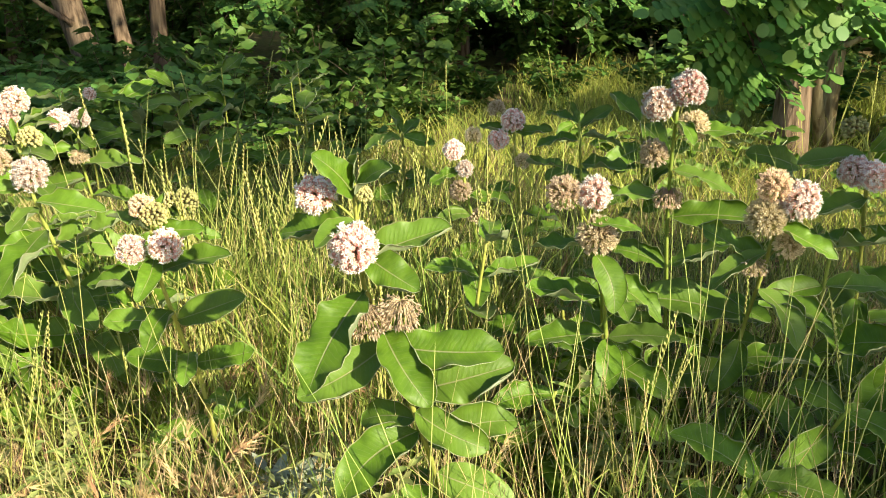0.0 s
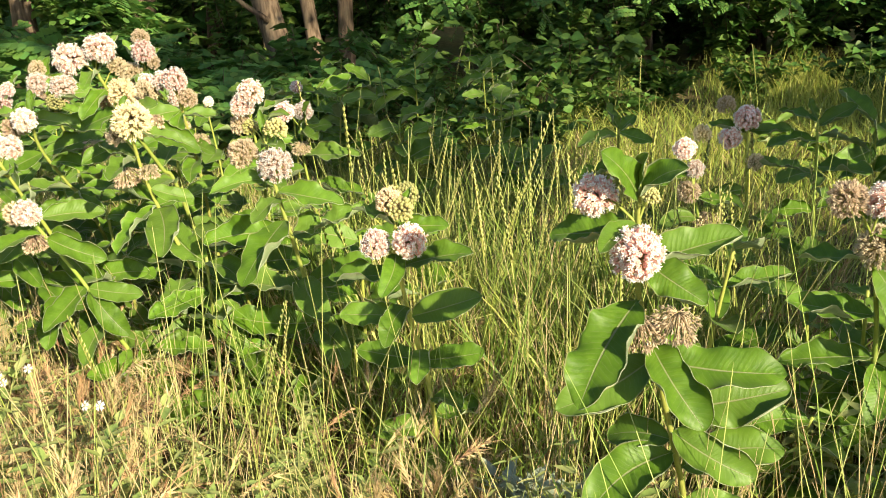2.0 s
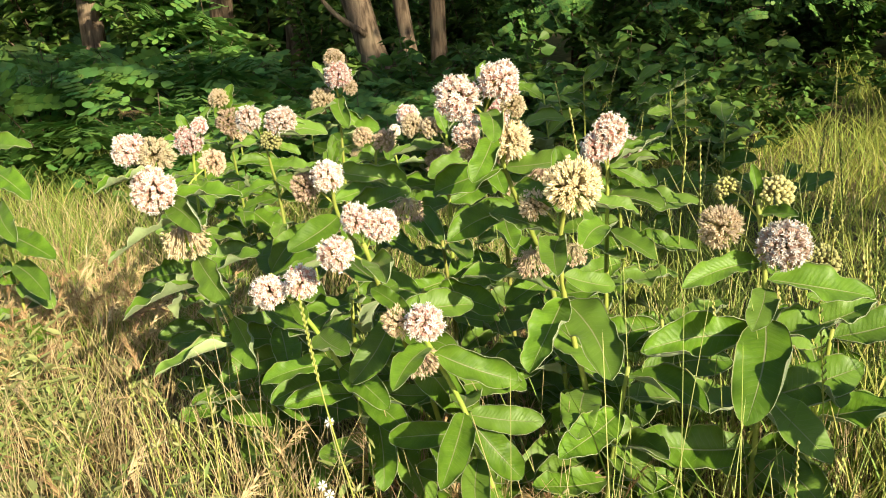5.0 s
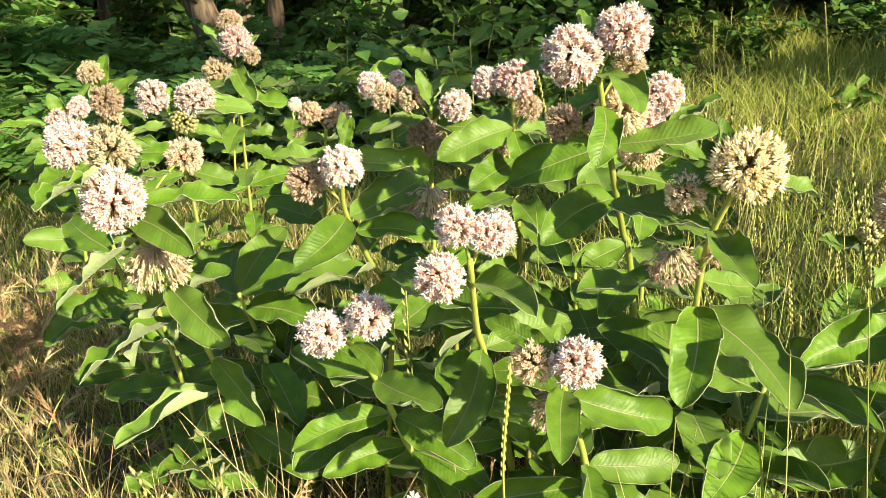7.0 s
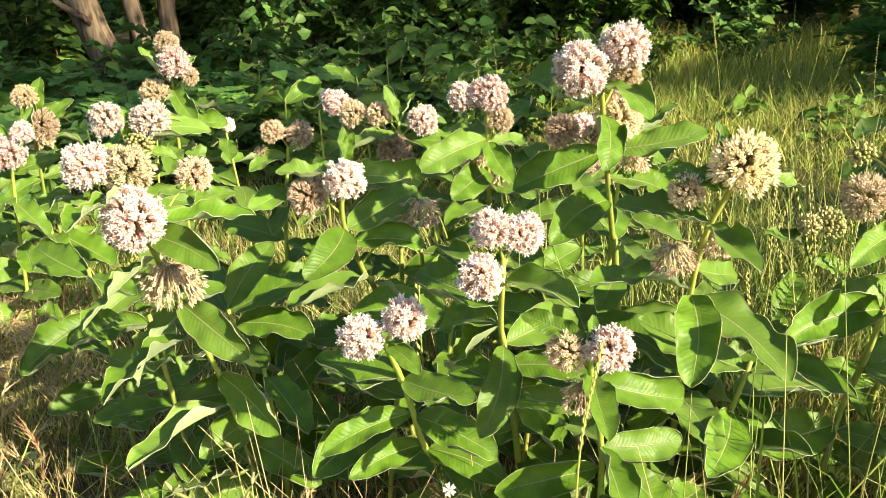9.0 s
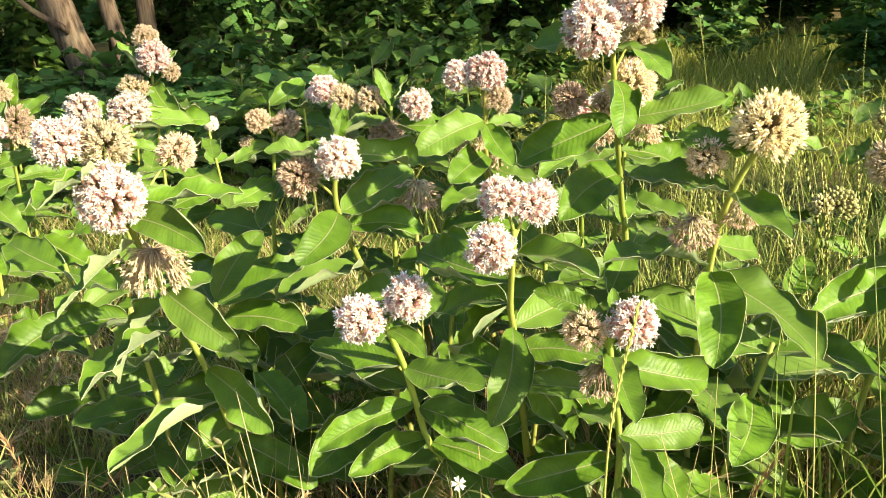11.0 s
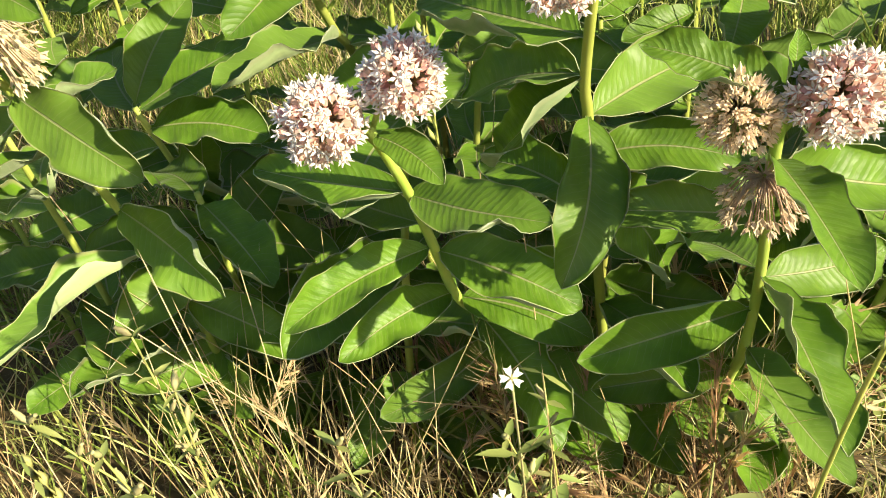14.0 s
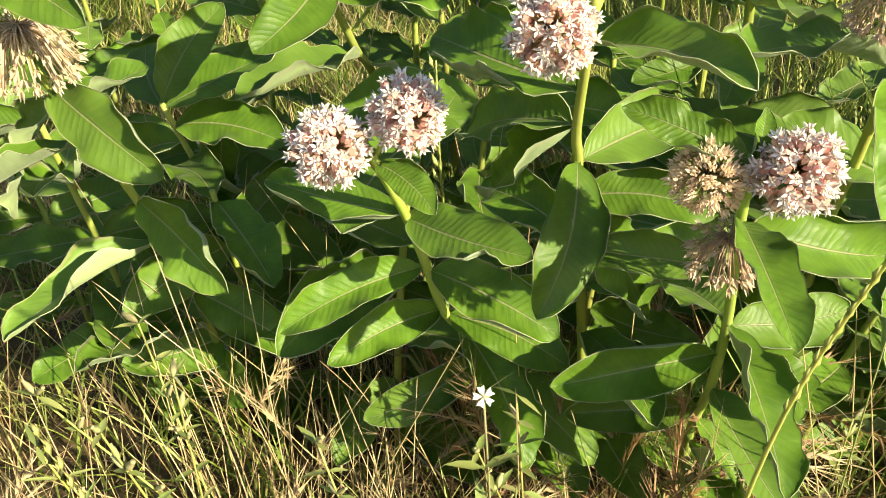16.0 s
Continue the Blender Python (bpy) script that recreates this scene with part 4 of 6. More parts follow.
def compound_leaf(seed, pairs=6, L=0.22, leaflet=0.046, width=0.46):
    """Pinnate leaf along +y, nodding, with rounded leaflets in pairs."""
    rnd = random.Random(seed)
    V, F = [], []
    at = lambda t: Vector((0, L * t, -0.22 * L * t * t))

    def leaflet_at(p, d, l):
        s = d.cross(Vector((0, 0, 1))).normalized() * l * width
        dz = Vector((0, 0, -l * rnd.uniform(0, .22)))
        o = len(V)
        V.append(p + d * l * .5 - Vector((0, 0, l * .05)))
        V.extend(p + d * l * (.5 - .5 * math.cos(k * .7854)) + s * math.sin(k * .7854) + dz * (k % 5) / 4 for k in range(8))
        F.extend((o, o + 1 + (k + 1) % 8, o + 1 + k) for k in range(8))
    v, f = tube([at(t) for t in (0, .5, 1)], [.0016, .0012, .0007], 3)
    V.extend(v)
    F.extend(f)
    for i in range(pairs):
        t = 0.16 + 0.8 * i / pairs
        for sd in (-1, 1):
            d = Vector((sd, 0.28 + rnd.uniform(-.1, .1), rnd.uniform(-.2, .15))).normalized()
            leaflet_at(at(t), d, leaflet * rnd.uniform(.85, 1.1) * (1 - .25 * abs(t - .5)))
    leaflet_at(at(1), Vector((0, 1, -.3)).normalized(), leaflet)
    return V, F


COMPOUND = [compound_leaf(i, 6 + i % 3) for i in range(4)]


def ovate_leaf(L=0.07, w=0.024):
    half = ((.0, .0), (.12, .6), (.3, 1.0), (.5, .95), (.72, .6), (.9, .22))
    V = [(w * b, L * a, .006 * b - .02 * a * a) for a, b in half] + [(0, L, -.022)] + [(-w * b, L * a, .006 * b - .02 * a * a) for a, b in half[:0:-1]]
    V.append((0, L * .45, -.008))
    n = len(V) - 1
    return V, [(n, k, (k + 1) % n) for k in range(n)]


def shrub_meshes(seed, n_stems, height, spread, leaves, kind, leaf_scale=(0.8, 1.3)):
    """Stems and foliage of a bush: compound or plain leaves on arching shoots."""
    rnd = random.Random(seed)
    stems, mats = [], []
    for k in range(n_stems):
        a = rnd.uniform(0, 6.28)
        r, h = spread * math.sqrt(rnd.random()), height * rnd.uniform(.55, 1.1)
        pts = [Vector((math.cos(a) * r * t ** 1.5, math.sin(a) * r * t ** 1.5, h * t - 0.12 * h * t * t)) for t in (0, .3, .6, .85, 1)]
        stems.append(tube(pts, [.007, .006, .0045, .003, .0015], 4))
        for i in range(leaves // n_stems):
            t = rnd.uniform(.12, 1.0)
            p = Vector((math.cos(a) * r * t ** 1.5, math.sin(a) * r * t ** 1.5, h * t - 0.12 * h * t * t))
            p += Vector((rnd.gauss(0, .03), rnd.gauss(0, .03), rnd.gauss(0, .02)))
            b = rnd.uniform(0, 6.28)
            d = Vector((math.cos(b), math.sin(b), rnd.uniform(-.35, .45)))
            mats.append(np.array(Matrix.Translation(p) @ align(d, Vector((rnd.uniform(-.5, .5), rnd.uniform(-.5, .5), 1)) + SUN_FROM * rnd.uniform(0, 1.2)) @ Matrix.Scale(rnd.uniform(*leaf_scale), 4)))
    sv, sf = joined(stems)
    V, F = [], []
    o = 0
    pool = COMPOUND if kind == "compound" else [ovate_leaf(), ovate_leaf(0.08, 0.034), ovate_leaf(0.055, 0.022)]
    for k, (lv, lf) in enumerate(pool):
        mm = mats[k::len(pool)]
        if not mm:
            continue
        v, f = scatter(lv, lf, mm)
        V.append(v)
        F.extend(tuple(i + o for i in q) for q in f)
        o += len(v)
    return mesh_of("stem", sv, sf, M_BARK), mesh_of("foliage", np.concatenate(V), F, M_LOCUST if kind == "compound" else M_SHRUB)


def shrub(name, meshes, at, turn, s, label):
    ob = thing(name, (at[0], at[1], 0), label, "shrub", "undergrowth")
    ob.rotation_euler = (0, 0, turn)
    ob.scale = (s, s, s)
    part("stem", meshes[0], ob, kind="stuff")
    part("foliage", meshes[1], ob, kind="stuff")
    return ob


LOCUST_BUSH = [shrub_meshes(i, 14, 0.75, 0.6, 200, "compound", (1.1, 1.7)) for i in range(3)]
PLAIN_BUSH = [shrub_meshes(10 + i, 18, 0.7, 0.55, 700, "plain", (1.0, 1.7)) for i in range(4)]
TALL_BUSH = [shrub_meshes(20 + i, 16, 1.6, 0.7, 1100, "plain", (1.0, 1.8)) for i in range(2)]
TALL_LOCUST = [shrub_meshes(30 + i, 14, 1.7, 0.75, 420, "compound", (1.4, 2.1)) for i in range(2)]

# trunks that stand in view
tree_trunk("tree", (-2.99, 8.2, 0), (-4.7, 8.7, 6.0), 0.13, 0.09, M_BARK, "rough grey-brown locust tree with a leaning trunk", [((-3.2, 8.15, 0.75), (-3.5, 7.95, 1.05), (-3.75, 7.8, 1.7), 0.03)], 1100, 1)
tree_trunk("tree", (-2.80, 8.5, 0), (-4.0, 9.0, 6.0), 0.075, 0.05, M_BARK, "slender leaning tree trunk lit by evening sun", (), 500, 2)
tree_trunk("tree", (-2.74, 9.2, 0), (-2.70, 9.6, 6.5), 0.085, 0.07, M_BARK, "straight slender tree trunk in the wood's shade", (), 800, 3)
tree_trunk("tree", (0.47, 10.4, 0), (0.40, 10.8, 6.0), 0.10, 0.07, M_BARK, "slender tree trunk with dead side twigs", [((0.47, 10.4, 0.55), (0.25, 10.3, 0.75), (0.0, 10.2, 0.8), 0.02), ((0.46, 10.4, 0.8), (0.7, 10.3, 0.95), (0.95, 10.2, 1.0), 0.018)], 800, 4)
tree_trunk("tree", (2.27, 5.25, 0), (2.27, 5.5, 5.5), 0.105, 0.08, M_BARK, "thick dark locust trunk beside the meadow", [((2.27, 5.25, 0.9), (1.95, 5.0, 1.5), (1.7, 4.6, 2.1), 0.03)], 320, 5, (3.0, 6.0))
tree_trunk("tree", (2.60, 5.5, 0), (2.80, 5.7, 5.0), 0.052, 0.04, M_BARK_PALE, "forked slender trunk with pale lichen bark", [((2.58, 5.48, 0.12), (2.47, 5.4, 0.55), (2.46, 5.4, 1.5), 0.05), ((2.62, 5.5, 0.72), (2.9, 5.35, 0.86), (3.4, 5.2, 0.84), 0.02), ((2.47, 5.4, 0.6), (2.4, 5.3, 0.8), (2.3, 5.2, 0.95), 0.02)], 220, 6, (3.0, 6.0))
for _k, (_x, _y, _r) in enumerate(((-5.2, 9.5, .13), (-4.5, 9.8, .10), (-6.9, 9.8, .14), (-1.4, 12.5, .12), (2.0, 12.0, .12), (3.9, 11.0, .14), (5.2, 8.4, .12), (-8.2, 10.5, .15), (-0.4, 13.5, .13), (6.5, 11.5, .15), (-3.6, 13.0, .14), (1.2, 14.5, .14))):
    tree_trunk("tree", (_x, _y, 0), (_x + 0.2 * math.sin(_k * 2.1), _y + 0.3, 6.0), _r, _r * .7, M_BARK, "dark tree trunk deep in the wood's shade", (), 1000, 40 + _k, (2.2, 6.5), 2.4)


def undergrowth():
    rnd = random.Random(8)
    plain = "leafy green shrub in the shade of the wood"
    loc = "young locust shrub with feathered oval leaflets"
    locusts = ((-3.7, 5.2, 1.0), (-3.1, 4.9, 0.9), (-2.5, 5.3, 0.9), (-4.6, 5.4, 1.1), (-3.9, 6.3, 1.1), (-5.2, 6.4, 1.2), (-2.9, 6.4, 0.9), (-2.0, 6.0, 0.8), (-3.3, 5.7, 0.9), (2.9, 6.6, 0.9))
    low = ((-2.2, 4.9, 0.8), (-1.7, 5.3, 0.9), (-1.2, 5.7, 0.9), (-0.7, 6.2, 0.9), (-1.5, 6.6, 1.0), (-0.3, 7.0, 1.0), (-2.5, 7.0, 1.1), (-3.6, 7.2, 1.0), (-4.4, 7.2, 1.1), (-5.9, 7.4, 1.2), (0.4, 7.4, 0.9), (-6.6, 6.2, 1.2), (3.4, 7.4, 1.0), (4.4, 6.6, 1.1), (5.6, 7.2, 1.2), (1.2, 7.6, 0.8), (2.2, 7.8, 0.9), (-0.9, 7.6, 1.1), (-1.9, 7.9, 1.1), (-2.2, 6.4, 0.9), (-3.0, 7.9, 1.0), (-4.9, 8.2, 1.1), (0.0, 6.4, 0.7), (-1.0, 5.1, 0.6), (-0.5, 5.5, 0.6))
    tall = ((-0.3, 9.4, 1.0), (1.3, 9.6, 1.0), (-1.2, 9.4, 1.0), (1.9, 9.4, 1.0), (-4.0, 9.2, 1.0), (2.8, 8.9, 1.1), (-5.6, 8.8, 1.1), (4.0, 8.4, 1.2), (-7.4, 8.0, 1.2), (-2.1, 9.4, 0.9), (5.4, 9.0, 1.2), (0.2, 9.3, 1.1), (3.4, 9.9, 1.1), (4.6, 10.0, 1.2), (6.6, 9.6, 1.3), (2.2, 10.2, 1.1), (7.6, 9.2, 1.3), (5.6, 10.4, 1.3), (3.0, 12.2, 1.3), (4.2, 12.6, 1.3), (5.4, 12.8, 1.4), (1.8, 12.8, 1.3), (6.8, 12.6, 1.4), (0.4, 12.4, 1.3), (1.25, 11.4, 1.2), (1.7, 11.9, 1.2), (3.1, 10.9, 1.1), (4.0, 10.8, 1.2), (2.4, 11.3, 1.1), (4.9, 11.2, 1.2))
    saplings = ((-4.9, 8.6, 0.9), (3.6, 5.4, 1.1))
    rows = [(k, *q) for k, spots in (("c", locusts), ("p", low), ("t", tall), ("l", saplings)) for q in spots]
    pool = {"c": (LOCUST_BUSH, loc, "locust_shrub"), "p": (PLAIN_BUSH, plain, "shrub"), "t": (TALL_BUSH, "tall leafy shrub at the wood's edge", "shrub"), "l": (TALL_LOCUST, "young locust tree with feathered oval leaflets", "locust_sapling")}
    for k, x, y, s in rows:
        ms, label, name = pool[k]
        shrub(name, rnd.choice(ms), (x, y), rnd.uniform(0, 6.28), s * rnd.uniform(.9, 1.1), label)
    for i in range(30):
        x, y = rnd.uniform(-10, 9), rnd.uniform(9.8, 15.5)
        shrub("shrub", rnd.choice(TALL_BUSH), (x, y), rnd.uniform(0, 6.28), rnd.uniform(1.0, 1.9), "dark shrub deep inside the wood")


undergrowth()


def locust_bough(root, tip, n, spread, droop, seed, label):
    """A bough that hangs into view, with feathered leaves along its twigs."""
    rnd = random.Random(seed)
    ob = thing("locust_bough", root, label, "tree bough", "locust boughs")
    t = Vector(tip) - Vector(root)
    main = curve_pts([Vector((0, 0, 0)), t * 0.5 + Vector((0, 0, 0.18)), t], 6)
    v, f = tube(main, [0.014 * (1 - 0.8 * i / len(main)) for i in range(len(main))], 6)
    part("bough", mesh_of("bough", v, f, M_BARK), ob)
    mats = []
    twigs = []
    for k in range(n // 6):
        p = main[rnd.randrange(2, len(main))]
        d = Vector((rnd.uniform(-1, 1) * spread, rnd.uniform(-.6, .4) * spread, rnd.uniform(-1, .35) * droop))
        twigs.append(tube([p, p + d * .5 + Vector((0, 0, .03)), p + d], [.004, .003, .0015], 4))
        for i in range(6):
            q = p + d * (0.3 + 0.7 * i / 5)
            a = rnd.uniform(0, 6.28)
            w = Vector((math.cos(a), math.sin(a) * .6 - .2, rnd.uniform(-.8, .1)))
            mats.append(np.array(Matrix.Translation(q) @ align(w, Vector((rnd.uniform(-.4, .4), rnd.uniform(-.4, .4), 1)) + SUN_FROM * rnd.uniform(.8, 2.2)) @ Matrix.Scale(rnd.uniform(0.65, 0.95), 4)))
    v, f = joined(twigs)
    part("twig_spray", mesh_of("twig_spray", v, f, M_BARK), ob, kind="stuff")
    groups, faces, o = [], [], 0
    for k, (lv, lf) in enumerate(COMPOUND):
        a, b = scatter(lv, lf, mats[k::4])
        groups.append(a)
        faces.extend(tuple(i + o for i in q) for q in b)
        o += len(a)
    part("foliage", mesh_of("foliage", np.concatenate(groups), faces, M_LOCUST), ob, kind="stuff")


_hang = "hanging locust bough with feathered oval leaflets"
tree_trunk("tree", (2.17, 2.64, 0), (2.27, 2.7, 7.0), 0.08, 0.05, M_BARK, "young locust tree whose boughs hang over the meadow", (), 300, 7, (5.6, 7.2), 1.0)
locust_bough((2.17, 2.64, 1.85), (0.709, 2.208, 1.086), 110, 0.20, 0.22, 1, _hang)
locust_bough((2.17, 2.64, 2.0), (0.916, 2.127, 1.16), 110, 0.20, 0.18, 2, _hang)
locust_bough((2.17, 2.64, 2.0), (1.16, 2.208, 1.189), 100, 0.20, 0.18, 3, _hang)
locust_bough((2.17, 2.64, 2.1), (1.449, 2.312, 1.219), 84, 0.20, 0.18, 4, _hang)
locust_bough((2.17, 2.64, 1.7), (0.731, 2.364, 0.953), 72, 0.18, 0.18, 5, _hang)
for _k, (_x, _y, _z) in enumerate(((-1.7, 8.6, 1.0), (-1.2, 8.2, 0.95), (-0.7, 8.4, 0.9), (-0.2, 8.0, 0.95), (0.3, 8.3, 0.85), (0.8, 7.9, 0.9), (1.2, 8.2, 0.8), (1.5, 8.0, 0.95), (-2.1, 9.0, 1.05))):
    locust_bough((_x + 0.3, _y + 1.3, 2.4), (_x, _y, _z), 84, 0.42, 0.40, 20 + _k, "locust bough over the undergrowth, partly sunlit")


def far_milkweeds():
    rnd = random.Random(17)
    for x, y in ((-1.50, 4.45), (-1.2, 5.2), (-0.75, 5.0), (-0.9, 6.0), (-1.9, 5.9), (-1.6, 6.6), (-2.3, 4.4), (0.9, 3.5), (1.4, 3.2), (-0.45, 3.8), (-1.0, 3.7), (-2.9, 4.1), (1.9, 3.6), (-1.2, 7.4), (-1.75, 4.9), (-1.35, 4.8), (-0.95, 4.5), (-0.6, 4.3), (-1.6, 4.1), (-2.0, 4.9), (-1.9, 3.9), (-2.5, 3.7), (-0.8, 5.6), (-2.6, 4.8), (2.4, 4.2), (2.9, 5.0)):
        h = rnd.uniform(0.42, 0.66)
        lean = Vector((rnd.uniform(-.05, .05), rnd.uniform(-.10, 0), 0))
        stem = [(x, y, 0), (x + lean.x * .4, y + lean.y * .4, h * .5), (x + lean.x, y + lean.y, h)]
        um = [(x + lean.x + rnd.uniform(-.04, .04), y + lean.y + rnd.uniform(-.04, .02), h + 0.02 - 0.05 * k, rnd.uniform(.026, .034), rnd.choice(("fresh", "tan", "tan"))) for k in range(rnd.choice((0, 0, 0, 0, 0, 1)))]
        lv = []
        az = rnd.uniform(0, 3)
        for k in range(5):
            z = h * (0.95 - 0.15 * k)
            for q in (0, math.pi):
                L, el = rnd.uniform(.13, .23), rnd.uniform(-.5, .6)
                q += rnd.uniform(-.5, .5)
                lv.append((z, x + lean.x * z / h + math.cos(az + q) * L * math.cos(el), y + lean.y * z / h + math.sin(az + q) * L * math.cos(el), z + L * math.sin(el), L * .42, rnd.choice((0, 1, 1))))
            az += 1.57
        milkweed("distant milkweed in the shade before the wood", stem, um, lv, fill=False)


far_milkweeds()


def inner_shoots():
    """Flowerless shoots that fill the stand."""
    rnd = random.Random(29)
    for x, y in ((1.1, 4.9), (1.5, 5.3), (1.9, 5.8), (0.9, 5.6), (1.4, 4.5), (2.1, 5.0), (1.75, 4.85), (-1.95, 2.3), (-1.78, 2.25), (-1.62, 2.12), (-1.5, 2.25), (-1.38, 2.1), (-1.28, 2.3), (-1.15, 2.12), (-1.02, 2.1), (-1.7, 2.45), (-1.45, 2.5), (-1.2, 2.5), (-0.95, 2.35), (-2.1, 2.5), (-1.85, 2.6), (-1.12, 1.98), (-0.75, 2.05), (0.05, 1.95), (0.35, 2.1), (0.65, 2.0), (0.85, 1.85), (0.72, 1.62), (0.92, 1.5), (1.05, 1.72), (0.55, 1.45), (0.2, 1.75), (0.4, 1.9)):
        h = rnd.uniform(0.42, 0.62) if x < 0.15 or 1.8 < y < 4 else rnd.uniform(0.25, 0.38)
        lx, ly = rnd.uniform(-.06, .06), rnd.uniform(-.14, -.04)
        lv = []
        az = rnd.uniform(0, 3)
        for k in range(6):
            z = h * (0.97 - 0.15 * k)
            for q in (0, math.pi):
                L, el = rnd.uniform(.12, .18), rnd.uniform(-.35, .45)
                lv.append((z, x + lx * z / h + math.cos(az + q) * L * math.cos(el), y + ly * z / h + math.sin(az + q) * L * math.cos(el), z + L * math.sin(el), L * .38, rnd.choice((0, 1, 1, 3))))
            az += 1.57 + rnd.uniform(-.3, .3)
        milkweed("leafy milkweed shoot inside the stand, partly shaded", [(x, y, 0), (x + lx * .4, y + ly * .4, h * .5), (x + lx, y + ly, h)], (), lv, fill=False)


inner_shoots()


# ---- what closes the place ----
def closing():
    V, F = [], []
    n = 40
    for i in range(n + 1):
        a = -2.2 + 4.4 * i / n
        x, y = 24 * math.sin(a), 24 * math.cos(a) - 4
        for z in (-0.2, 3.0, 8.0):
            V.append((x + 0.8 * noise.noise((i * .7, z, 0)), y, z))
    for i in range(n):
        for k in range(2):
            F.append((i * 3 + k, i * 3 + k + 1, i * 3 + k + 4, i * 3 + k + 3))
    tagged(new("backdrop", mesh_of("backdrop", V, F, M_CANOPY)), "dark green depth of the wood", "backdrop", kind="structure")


closing()

# unseen trees added off to the sunny side, behind the walker; their crowns shade the back of the stand and the wood
_across = Vector((-SUN_FROM.y, SUN_FROM.x, 0))
for _k, (_far, _side, _z, _top, _n, _w, _off) in enumerate(((9.0, 3.3, 4.1, 5.0, 210, 0.50, -1.0), (9.6, 1.9, 6.4, 8.8, 210, 0.66, 0), (9.6, -3.0, 8.2, 10.0, 280, 0.65, 3.55),
                                                       (13.0, 5.6, 9.4, 12.2, 190, 1.1, -1.3), (9.6, 3.1, 6.9, 8.7, 190, 0.55, 0), (13.0, 6.6, 9.6, 13.0, 260, 1.0, 0), (13.5, 8.4, 9.4, 13.0, 350, 1.5, 0), (12.5, 10.6, 7.0, 13.0, 1500, 2.0, 0))):
    _p = SUN_FROM * _far + _across * _side
    tree_trunk("tree", tuple(_p), (_p.x, _p.y, _top + 0.6), 0.16, 0.10, M_BARK, "unseen tree added to shade the stand and the wood", (), _n, 80 + _k, (_z, _top), _w, 2.0, _across * _off)


# ---- the milkweed stand ----
milkweed('common milkweed with pink flower balls and broad sunlit green leaves',
    [(0.009, 1.505, -0.01), (-0.018, 1.46, 0.229), (-0.054, 1.4, 0.398), (-0.103, 1.325, 0.593), (-0.127, 1.285, 0.683), (-0.137, 1.265, 0.737), (-0.143, 1.25, 0.877)],
    umbels=[(-0.2, 1.256, 0.859, 0.034, 'fresh'), (-0.144, 1.207, 0.794, 0.041, 'fresh'), (-0.127, 1.24, 0.862, 0.013, 'bud'), (-0.135, 1.265, 0.663, 0.033, 'dead'), (-0.079, 1.265, 0.676, 0.032, 'dead')],
    leaves=[(0.86, -0.085, 1.205, 0.91, 0.036, 3),
            (0.870, -0.135, 1.225, 0.925, 0.028, 3),
            (0.855, -0.196, 1.195, 0.932, 0.038, 1),
            (0.81, -0.262, 1.295, 0.788, 0.044, 1),
            (0.821, -0.193, 1.173, 0.803, 0.028, 3),
            (0.758, 0.001, 1.271, 0.804, 0.05, 0),
            (0.772, -0.049, 1.204, 0.726, 0.045, 1),
            (0.704, -0.214, 1.154, 0.585, 0.068, 0),
            (0.588, -0.247, 1.268, 0.521, 0.061, 1),
            (0.617, -0.034, 1.224, 0.525, 0.059, 1),
            (0.583, 0.089, 1.307, 0.581, 0.068, 0),
            (0.476, 0.114, 1.371, 0.526, 0.07, 1),
            (0.408, -0.161, 1.448, 0.379, 0.056, 1),
            (0.432, 0.069, 1.342, 0.377, 0.059, 1),
            (0.339, 0.13, 1.426, 0.386, 0.067, 0),
            (0.381, -0.196, 1.328, 0.291, 0.071, 1),
            (0.267, 0.125, 1.401, 0.228, 0.069, 1)], face=(0.4, 1.1), side=Vector((-0.25, -1, 0)), wide=1.28)
milkweed('milkweed with cream and pink flower balls in half shade',
    [(0.401, 1.798, -0.01), (0.348, 1.71, 0.434), (0.318, 1.66, 0.569), (0.274, 1.6, 0.712)],
    umbels=[(0.221, 1.57, 0.782, 0.035, 'tan'), (0.277, 1.565, 0.78, 0.037, 'fresh'), (0.296, 1.61, 0.686, 0.043, 'tan')],
    leaves=[(0.644, 0.331, 1.575, 0.534, 0.054, 2),
            (0.712, 0.374, 1.57, 0.703, 0.03, 1),
            (0.662, 0.178, 1.684, 0.639, 0.044, 1),
            (0.532, 0.171, 1.7, 0.547, 0.054, 0),
            (0.583, 0.43, 1.586, 0.508, 0.055, 1),
            (0.434, 0.175, 1.722, 0.409, 0.059, 0),
            (0.423, 0.32, 1.626, 0.33, 0.061, 2),
            (0.423, 0.498, 1.668, 0.435, 0.058, 1),
            (0.423, 0.438, 1.698, 0.291, 0.06, 1)])
